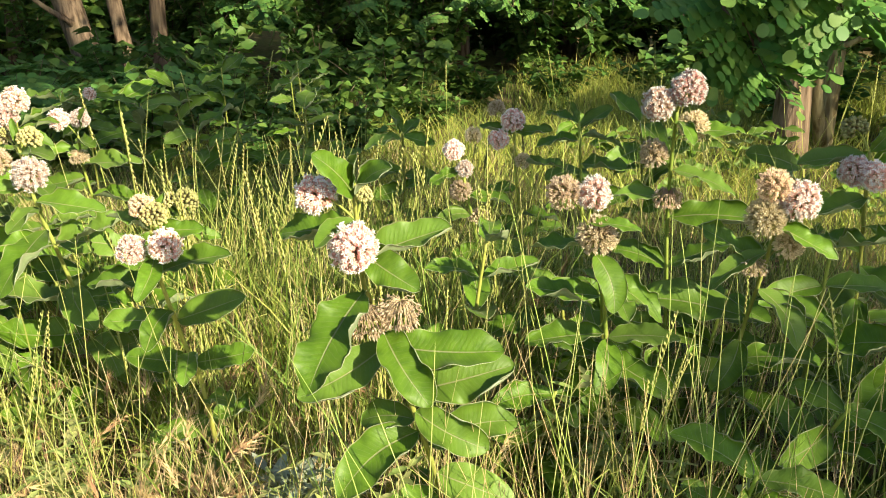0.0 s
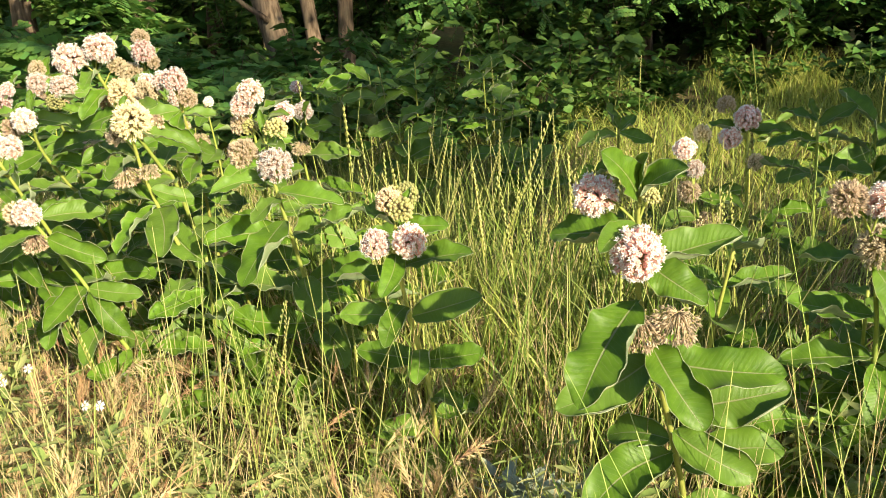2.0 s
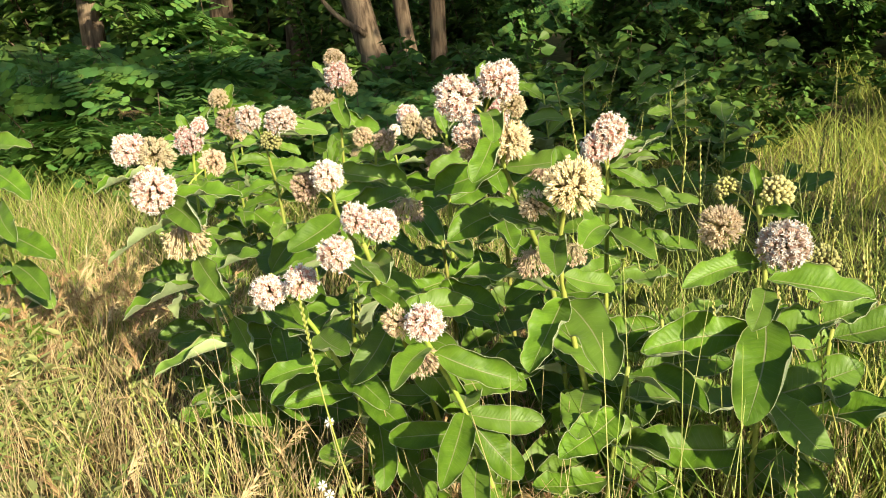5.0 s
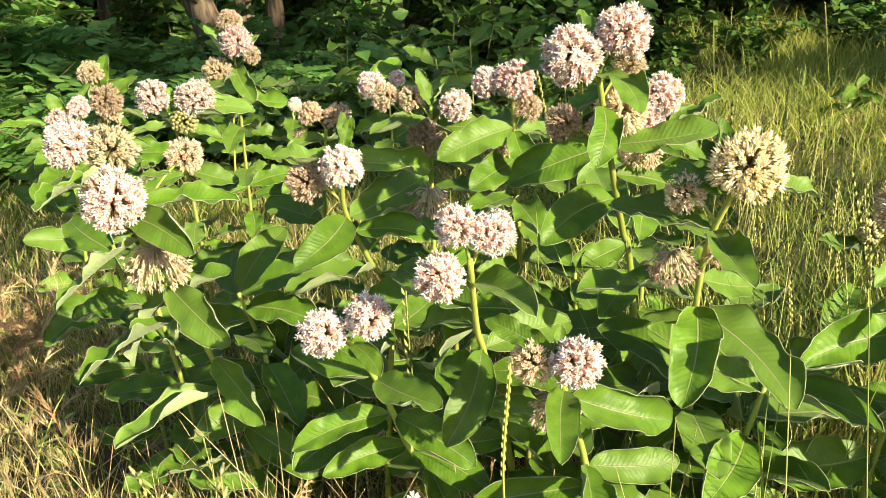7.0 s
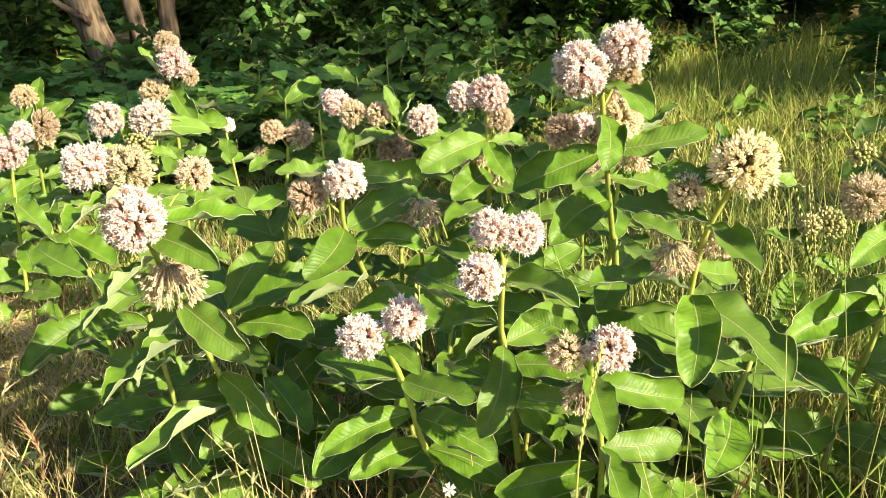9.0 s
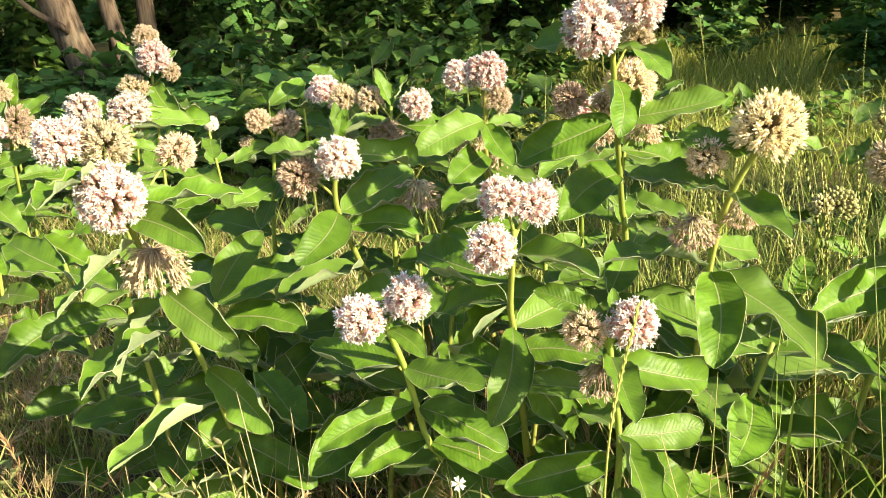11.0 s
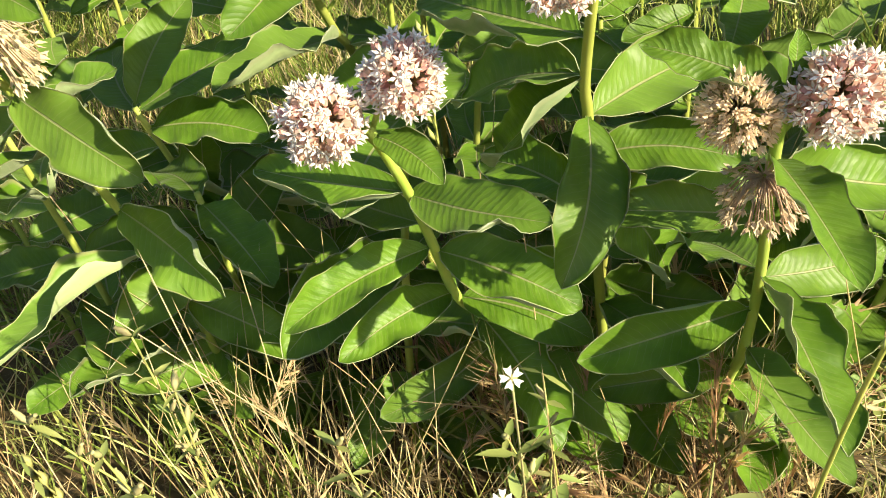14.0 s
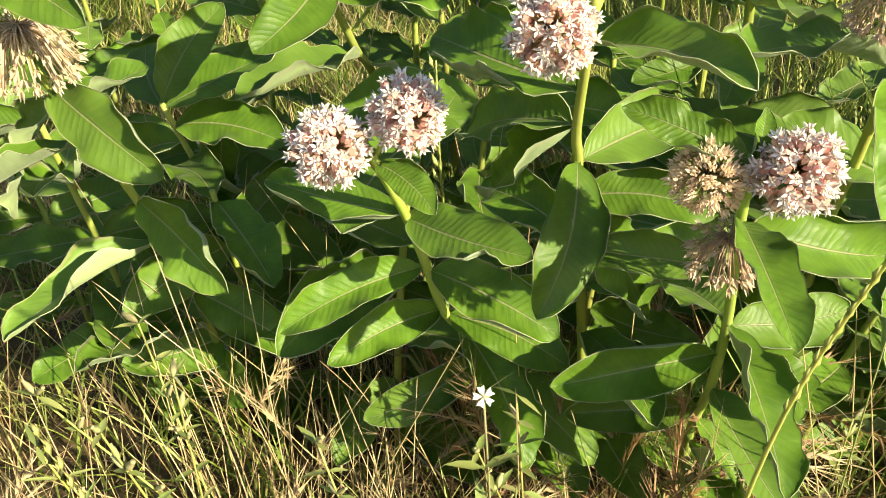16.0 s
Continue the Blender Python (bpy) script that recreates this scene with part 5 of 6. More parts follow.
milkweed('milkweed with cream and pale pink flower balls',
    [(0.655, 1.818, -0.01), (0.648, 1.76, 0.283), (0.641, 1.7, 0.448), (0.643, 1.64, 0.596), (0.643, 1.6, 0.726)],
    umbels=[(0.621, 1.58, 0.789, 0.035, 'tan'), (0.672, 1.575, 0.76, 0.043, 'fresh'), (0.612, 1.585, 0.725, 0.042, 'tan'), (0.671, 1.6, 0.666, 0.032, 'tan'), (0.617, 1.63, 0.615, 0.024, 'dead')],
    leaves=[(0.703, 0.741, 1.539, 0.653, 0.044, 1),
            (0.645, 0.533, 1.633, 0.56, 0.041, 3),
            (0.555, 0.697, 1.558, 0.457, 0.059, 2),
            (0.526, 0.774, 1.583, 0.492, 0.06, 1),
            (0.477, 0.412, 1.758, 0.5, 0.082, 0),
            (0.415, 0.571, 1.662, 0.318, 0.055, 2),
            (0.357, 0.804, 1.66, 0.38, 0.063, 1),
            (0.333, 0.471, 1.776, 0.295, 0.065, 0),
            (0.606, 0.522, 1.699, 0.675, 0.054, 0),
            (0.269, 0.779, 1.647, 0.189, 0.061, 2)])
milkweed('tall milkweed in shade with lilac flower balls',
    [(0.59, 2.042, -0.01), (0.559, 1.98, 0.36), (0.524, 1.91, 0.587), (0.502, 1.85, 0.76), (0.487, 1.79, 0.899)],
    umbels=[(0.431, 1.733, 0.921, 0.039, 'fresh'), (0.487, 1.722, 0.953, 0.041, 'fresh'), (0.528, 1.8, 0.865, 0.034, 'tan'), (0.461, 1.845, 0.797, 0.034, 'tan'), (0.507, 1.87, 0.698, 0.031, 'dead')],
    leaves=[(0.875, 0.511, 1.734, 0.835, 0.027, 2),
            (0.844, 0.612, 1.77, 0.853, 0.048, 1),
            (0.76, 0.629, 1.789, 0.714, 0.05, 1),
            (0.678, 0.393, 1.91, 0.689, 0.047, 1),
            (0.639, 0.697, 1.821, 0.651, 0.065, 1),
            (0.501, 0.41, 1.978, 0.538, 0.052, 1),
            (0.507, 0.68, 1.901, 0.581, 0.056, 0),
            (0.394, 0.714, 1.9, 0.383, 0.059, 1),
            (0.36, 0.443, 2.026, 0.404, 0.05, 0)])
milkweed('milkweed in shade with dull pink flower balls',
    [(0.298, 2.658, -0.01), (0.275, 2.63, 0.369), (0.249, 2.6, 0.597), (0.239, 2.585, 0.73)],
    umbels=[(0.234, 2.57, 0.753, 0.041, 'fresh'), (0.191, 2.57, 0.696, 0.036, 'fresh'), (0.267, 2.58, 0.627, 0.026, 'tan'), (0.194, 2.7, 0.77, 0.029, 'tan')],
    leaves=[(0.714, 0.354, 2.571, 0.724, 0.037, 1),
            (0.707, 0.134, 2.6, 0.734, 0.035, 0),
            (0.613, 0.404, 2.568, 0.603, 0.054, 1),
            (0.54, 0.141, 2.603, 0.489, 0.047, 2),
            (0.449, 0.39, 2.594, 0.434, 0.045, 1),
            (0.426, 0.155, 2.535, 0.381, 0.054, 1)])
milkweed('milkweed in shade with fading flower balls',
    [(0.183, 2.524, -0.01), (0.158, 2.5, 0.227), (0.105, 2.45, 0.495), (0.064, 2.4, 0.675)],
    umbels=[(0.049, 2.39, 0.701, 0.033, 'fresh'), (0.08, 2.4, 0.645, 0.029, 'fresh'), (0.07, 2.42, 0.576, 0.033, 'tan'), (0.13, 2.45, 0.498, 0.03, 'dead'), (0.114, 2.55, 0.712, 0.027, 'tan')],
    leaves=[(0.639, -0.02, 2.4, 0.594, 0.035, 1),
            (0.554, 0.217, 2.416, 0.538, 0.046, 1),
            (0.495, -0.004, 2.404, 0.475, 0.045, 2),
            (0.401, 0.266, 2.443, 0.382, 0.052, 1),
            (0.381, 0.028, 2.375, 0.364, 0.053, 1)])
milkweed('young milkweed without flowers, dark green in shade',
    [(0.519, 2.815, -0.01), (0.505, 2.8, 0.314), (0.485, 2.78, 0.555), (0.467, 2.75, 0.719)],
    umbels=[],
    leaves=[(0.711, 0.369, 2.833, 0.734, 0.055, 0),
            (0.699, 0.581, 2.782, 0.759, 0.055, 0),
            (0.67, 0.611, 2.718, 0.633, 0.059, 1),
            (0.654, 0.333, 2.777, 0.629, 0.057, 1),
            (0.576, 0.61, 2.664, 0.58, 0.067, 1),
            (0.555, 0.357, 2.705, 0.536, 0.059, 1),
            (0.719, 0.439, 2.764, 0.781, 0.026, 0)])
milkweed('young milkweed without flowers, dark green in shade',
    [(-0.095, 2.942, -0.01), (-0.098, 2.92, 0.326), (-0.101, 2.9, 0.494), (-0.103, 2.85, 0.669)],
    umbels=[],
    leaves=[(0.66, 0.005, 2.845, 0.631, 0.044, 1),
            (0.647, -0.23, 2.842, 0.614, 0.052, 1),
            (0.669, -0.143, 2.861, 0.752, 0.035, 0),
            (0.537, -0.245, 2.869, 0.502, 0.059, 1),
            (0.515, 0.025, 2.886, 0.496, 0.051, 1),
            (0.66, -0.05, 2.925, 0.703, 0.038, 0)])
milkweed('milkweed in shade with a lilac flower ball and green buds',
    [(1.063, 2.015, -0.01), (0.995, 1.92, 0.494), (0.952, 1.86, 0.664), (0.912, 1.8, 0.805)],
    umbels=[(0.877, 1.78, 0.77, 0.04, 'fresh'), (0.91, 1.76, 0.762, 0.037, 'fresh'), (0.898, 1.85, 0.847, 0.03, 'bud')],
    leaves=[(0.791, 0.785, 1.861, 0.768, 0.051, 0),
            (0.805, 0.955, 1.787, 0.873, 0.031, 0),
            (0.763, 1.002, 1.762, 0.727, 0.038, 1),
            (0.692, 0.806, 1.794, 0.67, 0.056, 1),
            (0.617, 0.977, 1.727, 0.613, 0.056, 1),
            (0.541, 0.953, 2.05, 0.539, 0.056, 1),
            (0.511, 1.01, 1.759, 0.444, 0.064, 1),
            (0.469, 0.89, 1.845, 0.432, 0.053, 0)])
milkweed('milkweed with broad drooping green leaves',
    [(1.034, 1.693, -0.01), (1.011, 1.66, 0.191), (0.969, 1.6, 0.385), (0.938, 1.55, 0.531)],
    umbels=[],
    leaves=[(0.447, 0.844, 1.729, 0.378, 0.075, 1),
            (0.414, 0.849, 1.576, 0.302, 0.068, 2),
            (0.293, 0.798, 1.585, 0.252, 0.068, 0),
            (0.531, 0.848, 1.527, 0.385, 0.073, 1),
            (0.327, 1.069, 1.555, 0.33, 0.041, 1)])
milkweed('milkweed with green buds and pink flower balls, leaves in pairs',
    [(-0.511, 1.811, -0.01), (-0.532, 1.75, 0.305), (-0.546, 1.71, 0.415), (-0.559, 1.66, 0.542), (-0.567, 1.625, 0.652), (-0.559, 1.615, 0.716)],
    umbels=[(-0.572, 1.61, 0.75, 0.027, 'tan'), (-0.549, 1.6, 0.735, 0.027, 'bud'), (-0.599, 1.6, 0.669, 0.032, 'fresh'), (-0.53, 1.592, 0.68, 0.038, 'fresh')],
    leaves=[(0.702, -0.457, 1.602, 0.708, 0.036, 0),
            (0.7, -0.65, 1.628, 0.731, 0.03, 0),
            (0.608, -0.415, 1.625, 0.648, 0.055, 0),
            (0.597, -0.705, 1.633, 0.585, 0.046, 0),
            (0.641, -0.573, 1.521, 0.59, 0.038, 2),
            (0.488, -0.405, 1.676, 0.542, 0.062, 0),
            (0.488, -0.701, 1.677, 0.487, 0.05, 0),
            (0.517, -0.58, 1.561, 0.472, 0.043, 2),
            (0.368, -0.405, 1.718, 0.4, 0.06, 0),
            (0.368, -0.684, 1.734, 0.385, 0.055, 0),
            (0.401, -0.53, 1.61, 0.372, 0.043, 2),
            (0.265, -0.448, 1.673, 0.293, 0.047, 1),
            (0.716, -0.531, 1.628, 0.775, 0.013, 0)])
milkweed('milkweed with yellow-green flower buds',
    [(-0.727, 2.41, -0.01), (-0.714, 2.36, 0.323), (-0.703, 2.32, 0.469), (-0.694, 2.28, 0.599)],
    umbels=[(-0.679, 2.278, 0.588, 0.038, 'bud'), (-0.717, 2.278, 0.591, 0.024, 'bud')],
    leaves=[(0.54, -0.807, 2.287, 0.579, 0.037, 0),
            (0.505, -0.598, 2.31, 0.476, 0.036, 1),
            (0.469, -0.803, 2.24, 0.411, 0.047, 1),
            (0.415, -0.606, 2.25, 0.368, 0.047, 1)])
milkweed('milkweed with a pink flower ball, green buds and long leaves',
    [(-0.839, 2.033, -0.01), (-0.846, 1.96, 0.345), (-0.852, 1.9, 0.502), (-0.862, 1.86, 0.614), (-0.873, 1.83, 0.715), (-0.89, 1.83, 0.833)],
    umbels=[(-0.857, 1.79, 0.775, 0.042, 'fresh'), (-0.941, 1.83, 0.789, 0.035, 'tan'), (-0.93, 1.86, 0.841, 0.02, 'bud'), (-0.863, 1.83, 0.843, 0.026, 'bud'), (-0.871, 1.86, 0.84, 0.019, 'bud')],
    leaves=[(0.827, -0.9, 1.841, 0.883, 0.016, 0),
            (0.809, -0.843, 1.777, 0.821, 0.024, 0),
            (0.707, -0.718, 1.816, 0.686, 0.053, 1),
            (0.735, -0.999, 1.767, 0.714, 0.037, 3),
            (0.597, -0.696, 1.876, 0.658, 0.063, 0),
            (0.463, -0.688, 1.93, 0.524, 0.069, 0),
            (0.637, -0.912, 1.688, 0.535, 0.068, 2),
            (0.692, -0.9, 1.748, 0.656, 0.047, 2),
            (0.482, -0.764, 1.787, 0.422, 0.06, 2),
            (0.328, -0.742, 1.836, 0.285, 0.061, 2),
            (0.597, -1.053, 1.824, 0.585, 0.067, 0),
            (0.431, -1.077, 1.899, 0.467, 0.083, 0),
            (0.345, -1.058, 1.932, 0.364, 0.073, 0),
            (0.336, -0.743, 2.053, 0.254, 0.06, 1)])
milkweed('milkweed with two full pink flower balls and wavy sunlit leaves',
    [(-1.444, 2.063, -0.01), (-1.516, 1.98, 0.325), (-1.559, 1.93, 0.428), (-1.578, 1.893, 0.51), (-1.596, 1.85, 0.59), (-1.621, 1.8, 0.673)],
    umbels=[(-1.651, 1.786, 0.69, 0.033, 'fresh'), (-1.594, 1.787, 0.708, 0.032, 'fresh')],
    leaves=[(0.665, -1.583, 1.755, 0.644, 0.026, 1),
            (0.59, -1.513, 1.756, 0.596, 0.047, 'notch'),
            (0.594, -1.708, 1.903, 0.613, 0.04, 1),
            (0.514, -1.716, 1.856, 0.486, 0.041, 3),
            (0.508, -1.472, 1.823, 0.465, 0.058, 1),
            (0.438, -1.679, 1.859, 0.441, 0.042, 3),
            (0.428, -1.45, 1.862, 0.394, 0.052, 1),
            (0.325, -1.655, 1.945, 0.288, 0.049, 3),
            (0.548, -1.667, 1.975, 0.556, 0.046, 0),
            (0.317, -1.417, 1.867, 0.249, 0.072, 1),
            (0.384, -1.497, 1.836, 0.291, 0.067, 1)], close=True, face=(0.65, 1.4), wide=1.08)
milkweed('milkweed with three pale pink flower balls',
    [(-1.366, 2.042, -0.01), (-1.419, 1.93, 0.435), (-1.442, 1.88, 0.539), (-1.456, 1.838, 0.629), (-1.465, 1.815, 0.672), (-1.474, 1.755, 0.783)],
    umbels=[(-1.486, 1.765, 0.82, 0.028, 'fresh'), (-1.447, 1.765, 0.81, 0.03, 'fresh'), (-1.51, 1.724, 0.777, 0.031, 'fresh')],
    leaves=[(0.634, -1.512, 1.749, 0.546, 0.051, 1),
            (0.747, -1.415, 1.652, 0.756, 0.046, 3),
            (0.705, -1.557, 1.917, 0.718, 0.059, 1),
            (0.586, -1.343, 1.812, 0.579, 0.048, 0),
            (0.672, -1.514, 1.903, 0.575, 0.058, 1),
            (0.629, -1.331, 1.906, 0.628, 0.078, 0),
            (0.562, -1.364, 1.896, 0.427, 0.066, 1),
            (0.49, -1.339, 1.94, 0.377, 0.062, 1),
            (0.672, -1.536, 1.924, 0.62, 0.053, 1),
            (0.516, -1.505, 2.013, 0.522, 0.053, 1)], close=True, face=(0.65, 1.4), wide=1.08)
milkweed('milkweed with a pink, a fading and a withered flower head',
    [(-1.278, 1.962, -0.01), (-1.3, 1.89, 0.252), (-1.318, 1.83, 0.367), (-1.333, 1.79, 0.481), (-1.372, 1.725, 0.625), (-1.389, 1.69, 0.689)],
    umbels=[(-1.367, 1.675, 0.689, 0.032, 'fresh'), (-1.414, 1.7, 0.68, 0.027, 'tan'), (-1.387, 1.71, 0.616, 0.026, 'dead')],
    leaves=[(0.689, -1.461, 1.733, 0.719, 0.028, 0),
            (0.689, -1.381, 1.699, 0.723, 0.014, 0),
            (0.629, -1.4, 1.591, 0.619, 0.038, 3),
            (0.485, -1.35, 1.638, 0.433, 0.052, 3),
            (0.436, -1.478, 1.827, 0.405, 0.053, 0),
            (0.324, -1.446, 1.886, 0.311, 0.047, 0),
            (0.379, -1.3, 1.684, 0.334, 0.049, 3),
            (0.564, -1.473, 1.799, 0.573, 0.036, 0),
            (0.479, -1.205, 1.807, 0.463, 0.049, 0),
            (0.618, -1.24, 1.739, 0.568, 0.053, 1),
            (0.29, -1.281, 1.802, 0.249, 0.031, 1),
            (0.489, -1.354, 1.918, 0.442, 0.055, 1),
            (0.473, -1.242, 1.786, 0.366, 0.066, 1)], close=True, face=(0.65, 1.4), wide=1.08)
milkweed('leaning milkweed with pink, cream and withered flower heads',
    [(-1.834, 2.232, -0.01), (-1.838, 2.18, 0.242), (-1.843, 2.13, 0.374), (-1.861, 2.073, 0.524), (-1.893, 2.03, 0.657), (-1.916, 1.99, 0.77), (-1.931, 1.985, 0.843)],
    umbels=[(-1.979, 1.985, 0.89, 0.036, 'fresh'), (-1.929, 1.99, 0.88, 0.036, 'tan'), (-1.926, 1.955, 0.822, 0.048, 'fresh'), (-1.895, 1.99, 0.723, 0.042, 'dead'), (-1.853, 2.06, 0.85, 0.028, 'tan')],
    leaves=[(0.842, -1.989, 1.869, 0.835, 0.044, 1),
            (0.788, -1.82, 1.913, 0.753, 0.049, 1),
            (0.796, -1.77, 1.994, 0.799, 0.048, 0),
            (0.753, -1.997, 1.884, 0.699, 0.04, 3),
            (0.671, -1.801, 1.95, 0.601, 0.055, 1),
            (0.607, -1.992, 1.893, 0.586, 0.05, 3),
            (0.524, -1.772, 1.972, 0.458, 0.059, 1),
            (0.456, -1.999, 1.98, 0.43, 0.053, 3),
            (0.367, -1.721, 2.081, 0.289, 0.058, 1),
            (0.282, -1.973, 2.052, 0.326, 0.068, 1),
            (0.654, -1.984, 2.076, 0.518, 0.058, 1),
            (0.843, -1.895, 2, 0.901, 0.02, 0),
            (0.825, -1.857, 1.997, 0.841, 0.021, 0)], close=True, face=(0.6, 1.1), side=Vector((-1.1, -0.45, 0)), wide=1.08)
milkweed('milkweed with shaded leaves, one of them eaten',
    [(-1.801, 2.362, -0.01), (-1.816, 2.33, 0.279), (-1.829, 2.3, 0.427), (-1.855, 2.28, 0.548)],
    umbels=[],
    leaves=[(0.542, -1.702, 2.297, 0.595, 0.066, 'ragged'),
            (0.517, -1.707, 2.211, 0.506, 0.066, 1),
            (0.375, -1.789, 2.282, 0.507, 0.059, 0),
            (0.427, -1.651, 2.262, 0.372, 0.075, 1),
            (0.32, -1.659, 2.241, 0.302, 0.071, 1),
            (0.539, -1.886, 2.422, 0.579, 0.056, 0),
            (0.49, -1.948, 2.378, 0.408, 0.063, 1),
            (0.32, -1.889, 2.24, 0.409, 0.058, 1),
            (0.264, -1.731, 2.199, 0.234, 0.066, 1),
            (0.548, -1.762, 2.314, 0.654, 0.052, 0)])
milkweed('milkweed with a pink and a fading flower ball',
    [(-1.496, 2.377, -0.01), (-1.579, 2.25, 0.513), (-1.612, 2.2, 0.621), (-1.642, 2.15, 0.728), (-1.637, 2.12, 0.816)],
    umbels=[(-1.636, 2.095, 0.815, 0.036, 'fresh'), (-1.694, 2.13, 0.784, 0.034, 'tan'), (-1.508, 2.2, 0.727, 0.034, 'dead')],
    leaves=[(0.812, -1.74, 2.124, 0.828, 0.033, 1),
            (0.816, -1.503, 2.198, 0.775, 0.045, 1),
            (0.687, -1.509, 2.145, 0.676, 0.047, 0),
            (0.714, -1.508, 2.241, 0.753, 0.06, 0),
            (0.717, -1.713, 2.044, 0.676, 0.053, 2),
            (0.816, -1.632, 2.131, 0.888, 0.02, 0),
            (0.816, -1.616, 2.129, 0.878, 0.019, 0),
            (0.607, -1.744, 2.105, 0.608, 0.064, 1),
            (0.594, -1.5, 2.17, 0.535, 0.047, 1),
            (0.524, -1.673, 2.115, 0.5, 0.063, 1)])
milkweed('tall milkweed with big pink flower balls above the others',
    [(-1.119, 2.206, -0.01), (-1.208, 2.06, 0.618), (-1.233, 2.02, 0.709), (-1.266, 1.96, 0.822), (-1.3, 1.9, 0.958)],
    umbels=[(-1.34, 1.87, 0.987, 0.041, 'fresh'), (-1.274, 1.885, 1.009, 0.038, 'fresh'), (-1.257, 1.92, 0.966, 0.022, 'tan'), (-1.263, 1.93, 0.907, 0.035, 'tan'), (-1.331, 1.97, 0.887, 0.026, 'tan'), (-1.216, 1.98, 0.837, 0.023, 'dead'), (-1.282, 1.97, 0.875, 0.02, 'tan')],
    leaves=[(0.958, -1.274, 1.797, 0.928, 0.035, 2),
            (0.917, -1.315, 1.842, 0.857, 0.047, 2),
            (0.86, -1.151, 1.88, 0.888, 0.045, 0),
            (0.86, -1.406, 1.968, 0.808, 0.054, 1),
            (0.951, -1.375, 2.043, 0.945, 0.045, 1),
            (0.814, -1.128, 2.023, 0.751, 0.06, 1),
            (0.774, -1.371, 1.901, 0.742, 0.056, 1),
            (0.709, -1.245, 2.168, 0.768, 0.06, 0),
            (0.677, -1.216, 1.884, 0.679, 0.056, 1),
            (0.958, -1.309, 1.968, 1.031, 0.028, 0),
            (0.958, -1.268, 1.959, 1.032, 0.028, 0)], close=True, face=(0.65, 1.4), wide=1.08)
milkweed('milkweed with a loose pink flower ball and withered heads',
    [(-1.103, 2.06, -0.01), (-1.137, 1.97, 0.407), (-1.159, 1.91, 0.555), (-1.176, 1.86, 0.674), (-1.179, 1.82, 0.767), (-1.167, 1.78, 0.842)],
    umbels=[(-1.158, 1.775, 0.868, 0.045, 'tan'), (-1.216, 1.81, 0.83, 0.026, 'tan'), (-1.222, 1.83, 0.738, 0.028, 'dead'), (-1.159, 1.82, 0.753, 0.022, 'dead')],
    leaves=[(0.835, -1.248, 1.828, 0.855, 0.035, 0),
            (0.842, -1.06, 1.796, 0.819, 0.035, 1),
            (0.782, -1.292, 1.867, 0.802, 0.046, 0),
            (0.78, -1.176, 1.685, 0.758, 0.041, 3),
            (0.659, -1.224, 1.753, 0.575, 0.056, 2),
            (0.653, -1.099, 1.72, 0.584, 0.068, 1),
            (0.665, -1.338, 1.831, 0.703, 0.058, 1),
            (0.496, -1.259, 2.053, 0.548, 0.064, 1),
            (0.842, -1.183, 1.803, 0.918, 0.023, 1),
            (0.448, -1.151, 1.804, 0.433, 0.062, 1),
            (0.448, -1.201, 1.997, 0.34, 0.054, 1),
            (0.407, -1.03, 1.936, 0.293, 0.066, 1),
            (0.704, -1.092, 1.887, 0.671, 0.038, 0)])
milkweed('milkweed with pale and fading flower balls',
    [(-1.312, 2.525, -0.01), (-1.334, 2.43, 0.628), (-1.341, 2.4, 0.739), (-1.347, 2.37, 0.852)],
    umbels=[(-1.392, 2.38, 0.88, 0.031, 'fresh'), (-1.345, 2.36, 0.885, 0.04, 'fresh'), (-1.321, 2.38, 0.831, 0.029, 'tan'), (-1.368, 2.41, 0.759, 0.026, 'dead'), (-1.314, 2.42, 0.71, 0.025, 'dead')],
    leaves=[(0.79, -1.316, 2.302, 0.725, 0.041, 1),
            (0.784, -1.254, 2.431, 0.775, 0.056, 0),
            (0.807, -1.41, 2.502, 0.777, 0.047, 0),
            (0.728, -1.434, 2.301, 0.706, 0.053, 1),
            (0.703, -1.251, 2.374, 0.674, 0.037, 1),
            (0.796, -1.488, 2.326, 0.758, 0.054, 1),
            (0.642, -1.299, 2.296, 0.605, 0.053, 1),
            (0.653, -1.441, 2.331, 0.645, 0.053, 1)])
milkweed('milkweed with several fading flower balls',
    [(-1.503, 2.675, -0.01), (-1.495, 2.62, 0.582), (-1.492, 2.6, 0.7), (-1.488, 2.58, 0.806)],
    umbels=[(-1.439, 2.57, 0.806, 0.038, 'fresh'), (-1.526, 2.6, 0.82, 0.029, 'tan'), (-1.58, 2.62, 0.823, 0.032, 'tan'), (-1.503, 2.57, 0.746, 0.043, 'tan'), (-1.61, 2.7, 0.837, 0.033, 'fresh')],
    leaves=[(0.806, -1.513, 2.592, 0.881, 0.027, 1),
            (0.806, -1.45, 2.582, 0.866, 0.013, 0),
            (0.774, -1.613, 2.521, 0.769, 0.05, 1),
            (0.763, -1.352, 2.556, 0.756, 0.048, 1),
            (0.7, -1.394, 2.487, 0.691, 0.054, 1),
            (0.674, -1.6, 2.5, 0.686, 0.054, 1),
            (0.8, -1.403, 2.65, 0.806, 0.031, 0)])
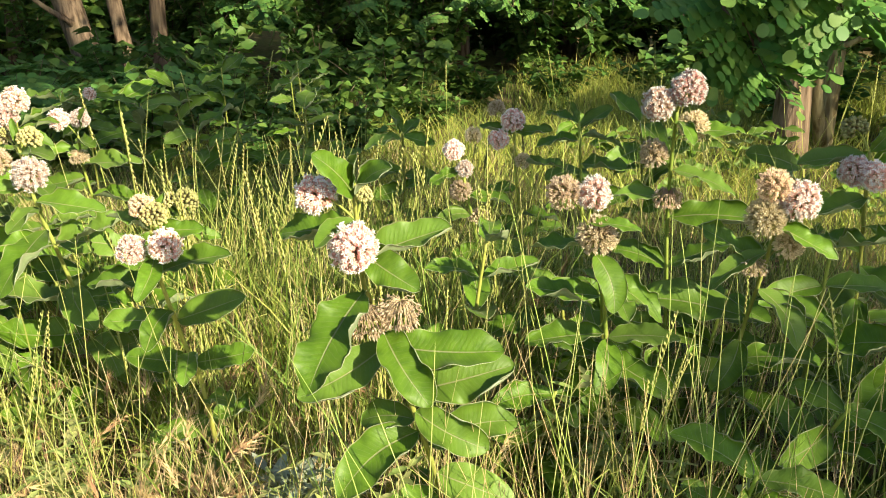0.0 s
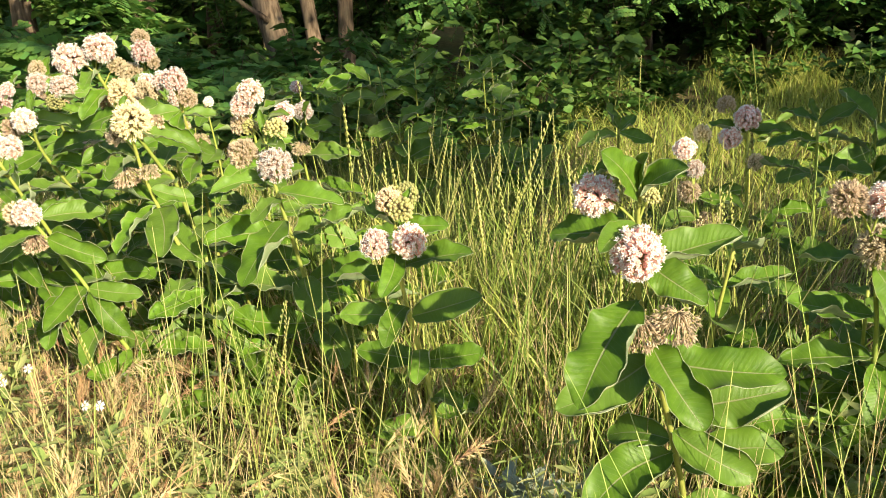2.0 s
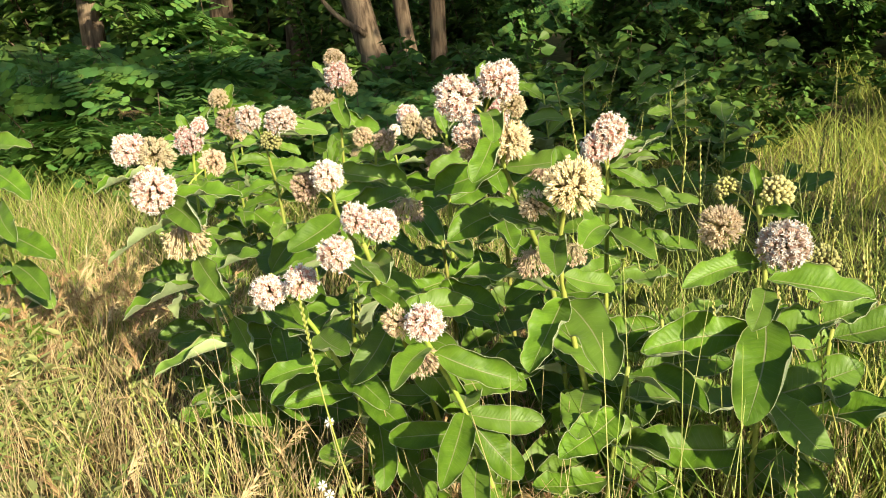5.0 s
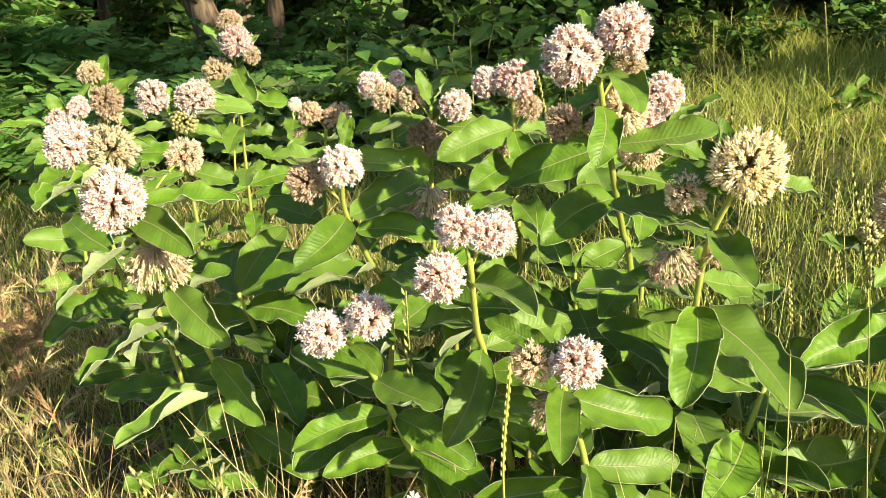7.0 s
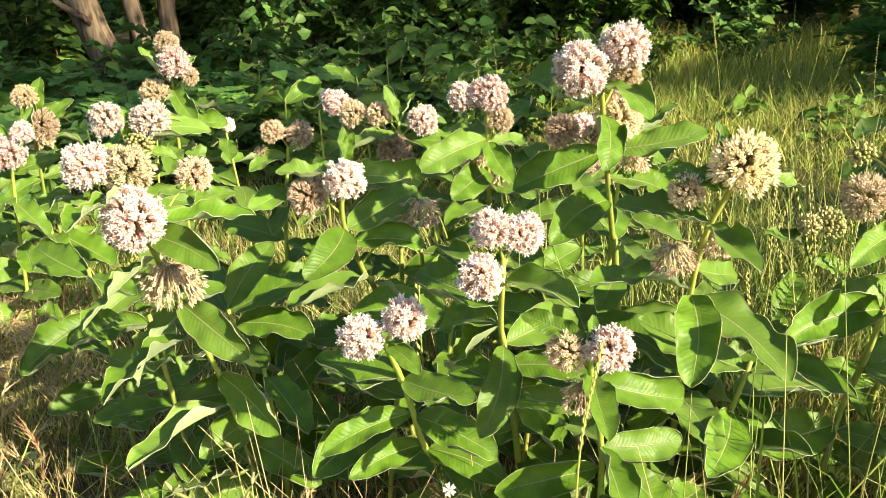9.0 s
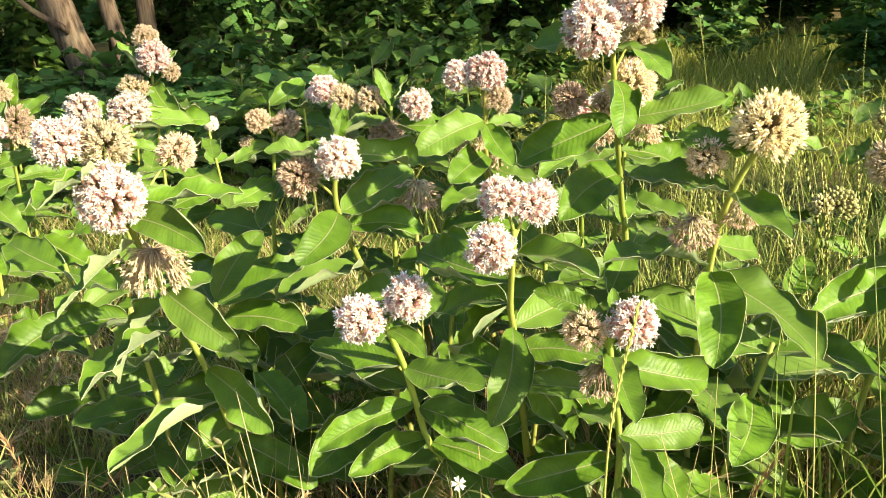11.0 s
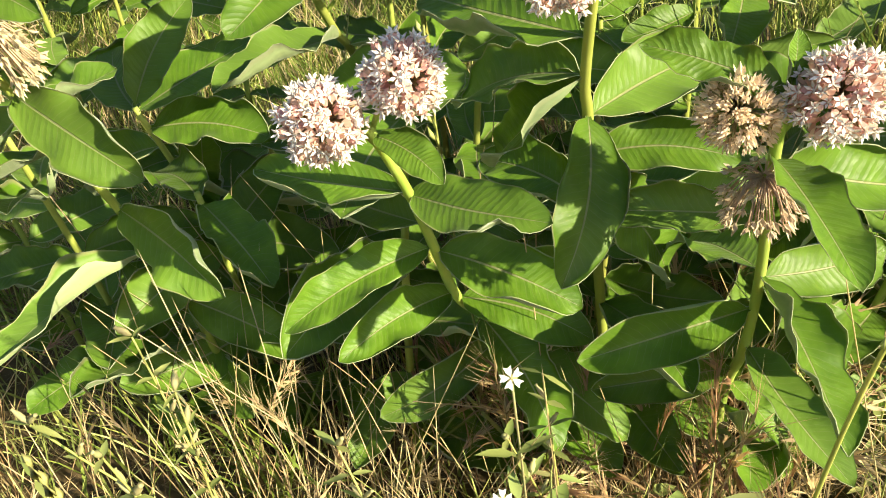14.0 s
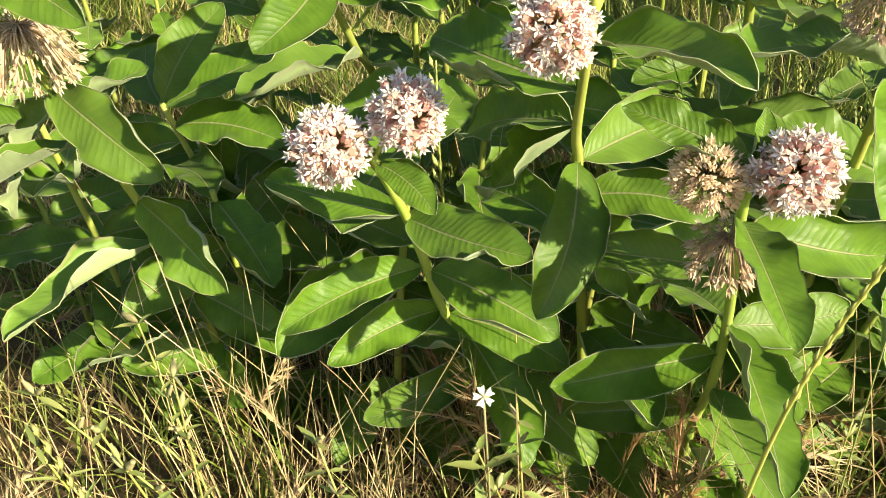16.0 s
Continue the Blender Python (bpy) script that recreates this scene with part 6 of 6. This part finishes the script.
milkweed('milkweed with two cream flower balls',
    [(-1.783, 2.895, -0.01), (-1.75, 2.83, 0.51), (-1.735, 2.8, 0.641), (-1.723, 2.78, 0.73)],
    umbels=[(-1.754, 2.77, 0.77, 0.029, 'tan'), (-1.695, 2.77, 0.759, 0.034, 'tan'), (-1.786, 2.8, 0.726, 0.016, 'dead')],
    leaves=[(0.71, -1.817, 2.774, 0.682, 0.034, 1),
            (0.697, -1.641, 2.773, 0.651, 0.035, 1),
            (0.641, -1.664, 2.683, 0.609, 0.05, 1),
            (0.628, -1.824, 2.695, 0.611, 0.05, 1),
            (0.724, -1.666, 2.789, 0.782, 0.028, 0)])
milkweed('milkweed with a tall pink and cream flower spike of balls',
    [(-2.094, 3.648, -0.01), (-2.069, 3.58, 0.585), (-2.058, 3.55, 0.73), (-2.053, 3.52, 0.818)],
    umbels=[(-2.054, 3.52, 0.92, 0.04, 'tan'), (-2.039, 3.5, 0.865, 0.057, 'fresh'), (-1.997, 3.5, 0.821, 0.029, 'tan'), (-2.109, 3.52, 0.772, 0.051, 'tan')],
    leaves=[(0.8, -2.135, 3.522, 0.914, 0.045, 0),
            (0.783, -1.989, 3.417, 0.694, 0.06, 1),
            (0.765, -2.142, 3.409, 0.725, 0.06, 1),
            (0.73, -1.957, 3.542, 0.635, 0.052, 1),
            (0.818, -1.972, 3.532, 0.877, 0.029, 0)])
milkweed('milkweed with fading flower balls beside the shrubs',
    [(-2.562, 3.791, -0.01), (-2.469, 3.5, 0.57), (-2.417, 3.34, 0.713)],
    umbels=[(-2.426, 3.34, 0.814, 0.038, 'tan'), (-2.396, 3.34, 0.734, 0.052, 'tan'), (-2.45, 3.5, 0.667, 0.041, 'tan')],
    leaves=[(0.713, -2.429, 3.35, 0.851, 0.045, 0),
            (0.713, -2.307, 3.375, 0.792, 0.045, 0),
            (0.713, -2.297, 3.359, 0.666, 0.049, 1),
            (0.674, -2.519, 3.353, 0.657, 0.036, 1),
            (0.713, -2.38, 3.364, 0.861, 0.044, 0)])
milkweed('milkweed with pink flower balls and green buds',
    [(-2.116, 3.127, -0.01), (-2.103, 3, 0.53), (-2.098, 2.95, 0.643), (-2.093, 2.9, 0.749)],
    umbels=[(-2.134, 2.9, 0.802, 0.048, 'fresh'), (-2.035, 2.9, 0.796, 0.053, 'fresh'), (-2.063, 2.88, 0.747, 0.033, 'bud')],
    leaves=[(0.749, -2.094, 2.91, 0.826, 0.025, 0),
            (0.746, -1.902, 2.919, 0.755, 0.065, 2),
            (0.733, -1.988, 2.914, 0.696, 0.038, 1),
            (0.733, -2.194, 2.883, 0.722, 0.035, 1),
            (0.612, -1.972, 2.968, 0.569, 0.051, 1),
            (0.595, -2.208, 2.938, 0.56, 0.044, 1),
            (0.749, -1.964, 2.919, 0.78, 0.038, 0)])
milkweed('milkweed with pink flower balls at the edge of dry grass',
    [(-2.518, 3.242, -0.01), (-2.429, 3.1, 0.594), (-2.397, 3.05, 0.705)],
    umbels=[(-2.411, 3.05, 0.72, 0.053, 'fresh'), (-2.365, 3.05, 0.766, 0.031, 'fresh')],
    leaves=[(0.674, -2.508, 3.021, 0.664, 0.04, 1),
            (0.658, -2.303, 3.108, 0.685, 0.04, 1),
            (0.594, -2.483, 2.955, 0.553, 0.06, 1),
            (0.578, -2.338, 3.009, 0.508, 0.054, 1),
            (0.705, -2.436, 3.051, 0.805, 0.036, 0),
            (0.705, -2.338, 3.085, 0.82, 0.038, 0)])
milkweed('milkweed with pale pink and cream flower balls',
    [(-1.103, 2.428, -0.01), (-1.104, 2.36, 0.531), (-1.104, 2.33, 0.662), (-1.104, 2.3, 0.785)],
    umbels=[(-1.1, 2.3, 0.857, 0.041, 'fresh'), (-1.128, 2.3, 0.82, 0.037, 'fresh'), (-1.145, 2.32, 0.768, 0.032, 'tan')],
    leaves=[(0.773, -1.001, 2.319, 0.795, 0.034, 1),
            (0.785, -1.017, 2.299, 0.736, 0.034, 1),
            (0.733, -1.173, 2.294, 0.715, 0.025, 1),
            (0.717, -0.991, 2.234, 0.715, 0.047, 1),
            (0.649, -1.157, 2.205, 0.63, 0.053, 1),
            (0.632, -1.004, 2.245, 0.599, 0.053, 1),
            (0.785, -0.989, 2.322, 0.844, 0.037, 0)])
milkweed('flowerless milkweed with broad sunlit leaves in the dry grass',
    [(-2.90, 2.78, -0.01), (-2.86, 2.72, 0.32), (-2.82, 2.66, 0.55), (-2.80, 2.62, 0.80)],
    leaves=[(0.79, -2.62, 2.58, 0.79, 0.05, 1), (0.79, -2.93, 2.60, 0.86, 0.05, 1),
            (0.72, -2.61, 2.52, 0.66, 0.06, 1), (0.72, -3.00, 2.70, 0.68, 0.06, 1),
            (0.62, -2.66, 2.50, 0.55, 0.06, 1), (0.62, -2.99, 2.76, 0.58, 0.07, 0),
            (0.52, -2.60, 2.56, 0.48, 0.07, 1), (0.50, -3.02, 2.66, 0.44, 0.07, 1),
            (0.42, -2.64, 2.56, 0.36, 0.06, 1), (0.40, -3.04, 2.76, 0.34, 0.07, 0)])
milkweed('milkweed with two pale pink flower balls above long leaves',
    [(-1.02, 2.76, -0.01), (-1.05, 2.68, 0.35), (-1.07, 2.62, 0.58), (-1.07, 2.60, 0.71)],
    umbels=[(-1.098, 2.545, 0.767, 0.035, 'fresh'), (-1.052, 2.585, 0.765, 0.033, 'fresh'), (-1.06, 2.56, 0.66, 0.026, 'dead')],
    leaves=[(0.71, -1.02, 2.55, 0.80, 0.03, 3), (0.70, -0.99, 2.52, 0.69, 0.04, 1), (0.66, -1.20, 2.52, 0.64, 0.05, 1),
            (0.62, -0.88, 2.58, 0.63, 0.06, 1), (0.58, -1.21, 2.62, 0.55, 0.06, 1), (0.52, -0.88, 2.62, 0.50, 0.06, 0),
            (0.46, -1.20, 2.60, 0.42, 0.06, 1)])
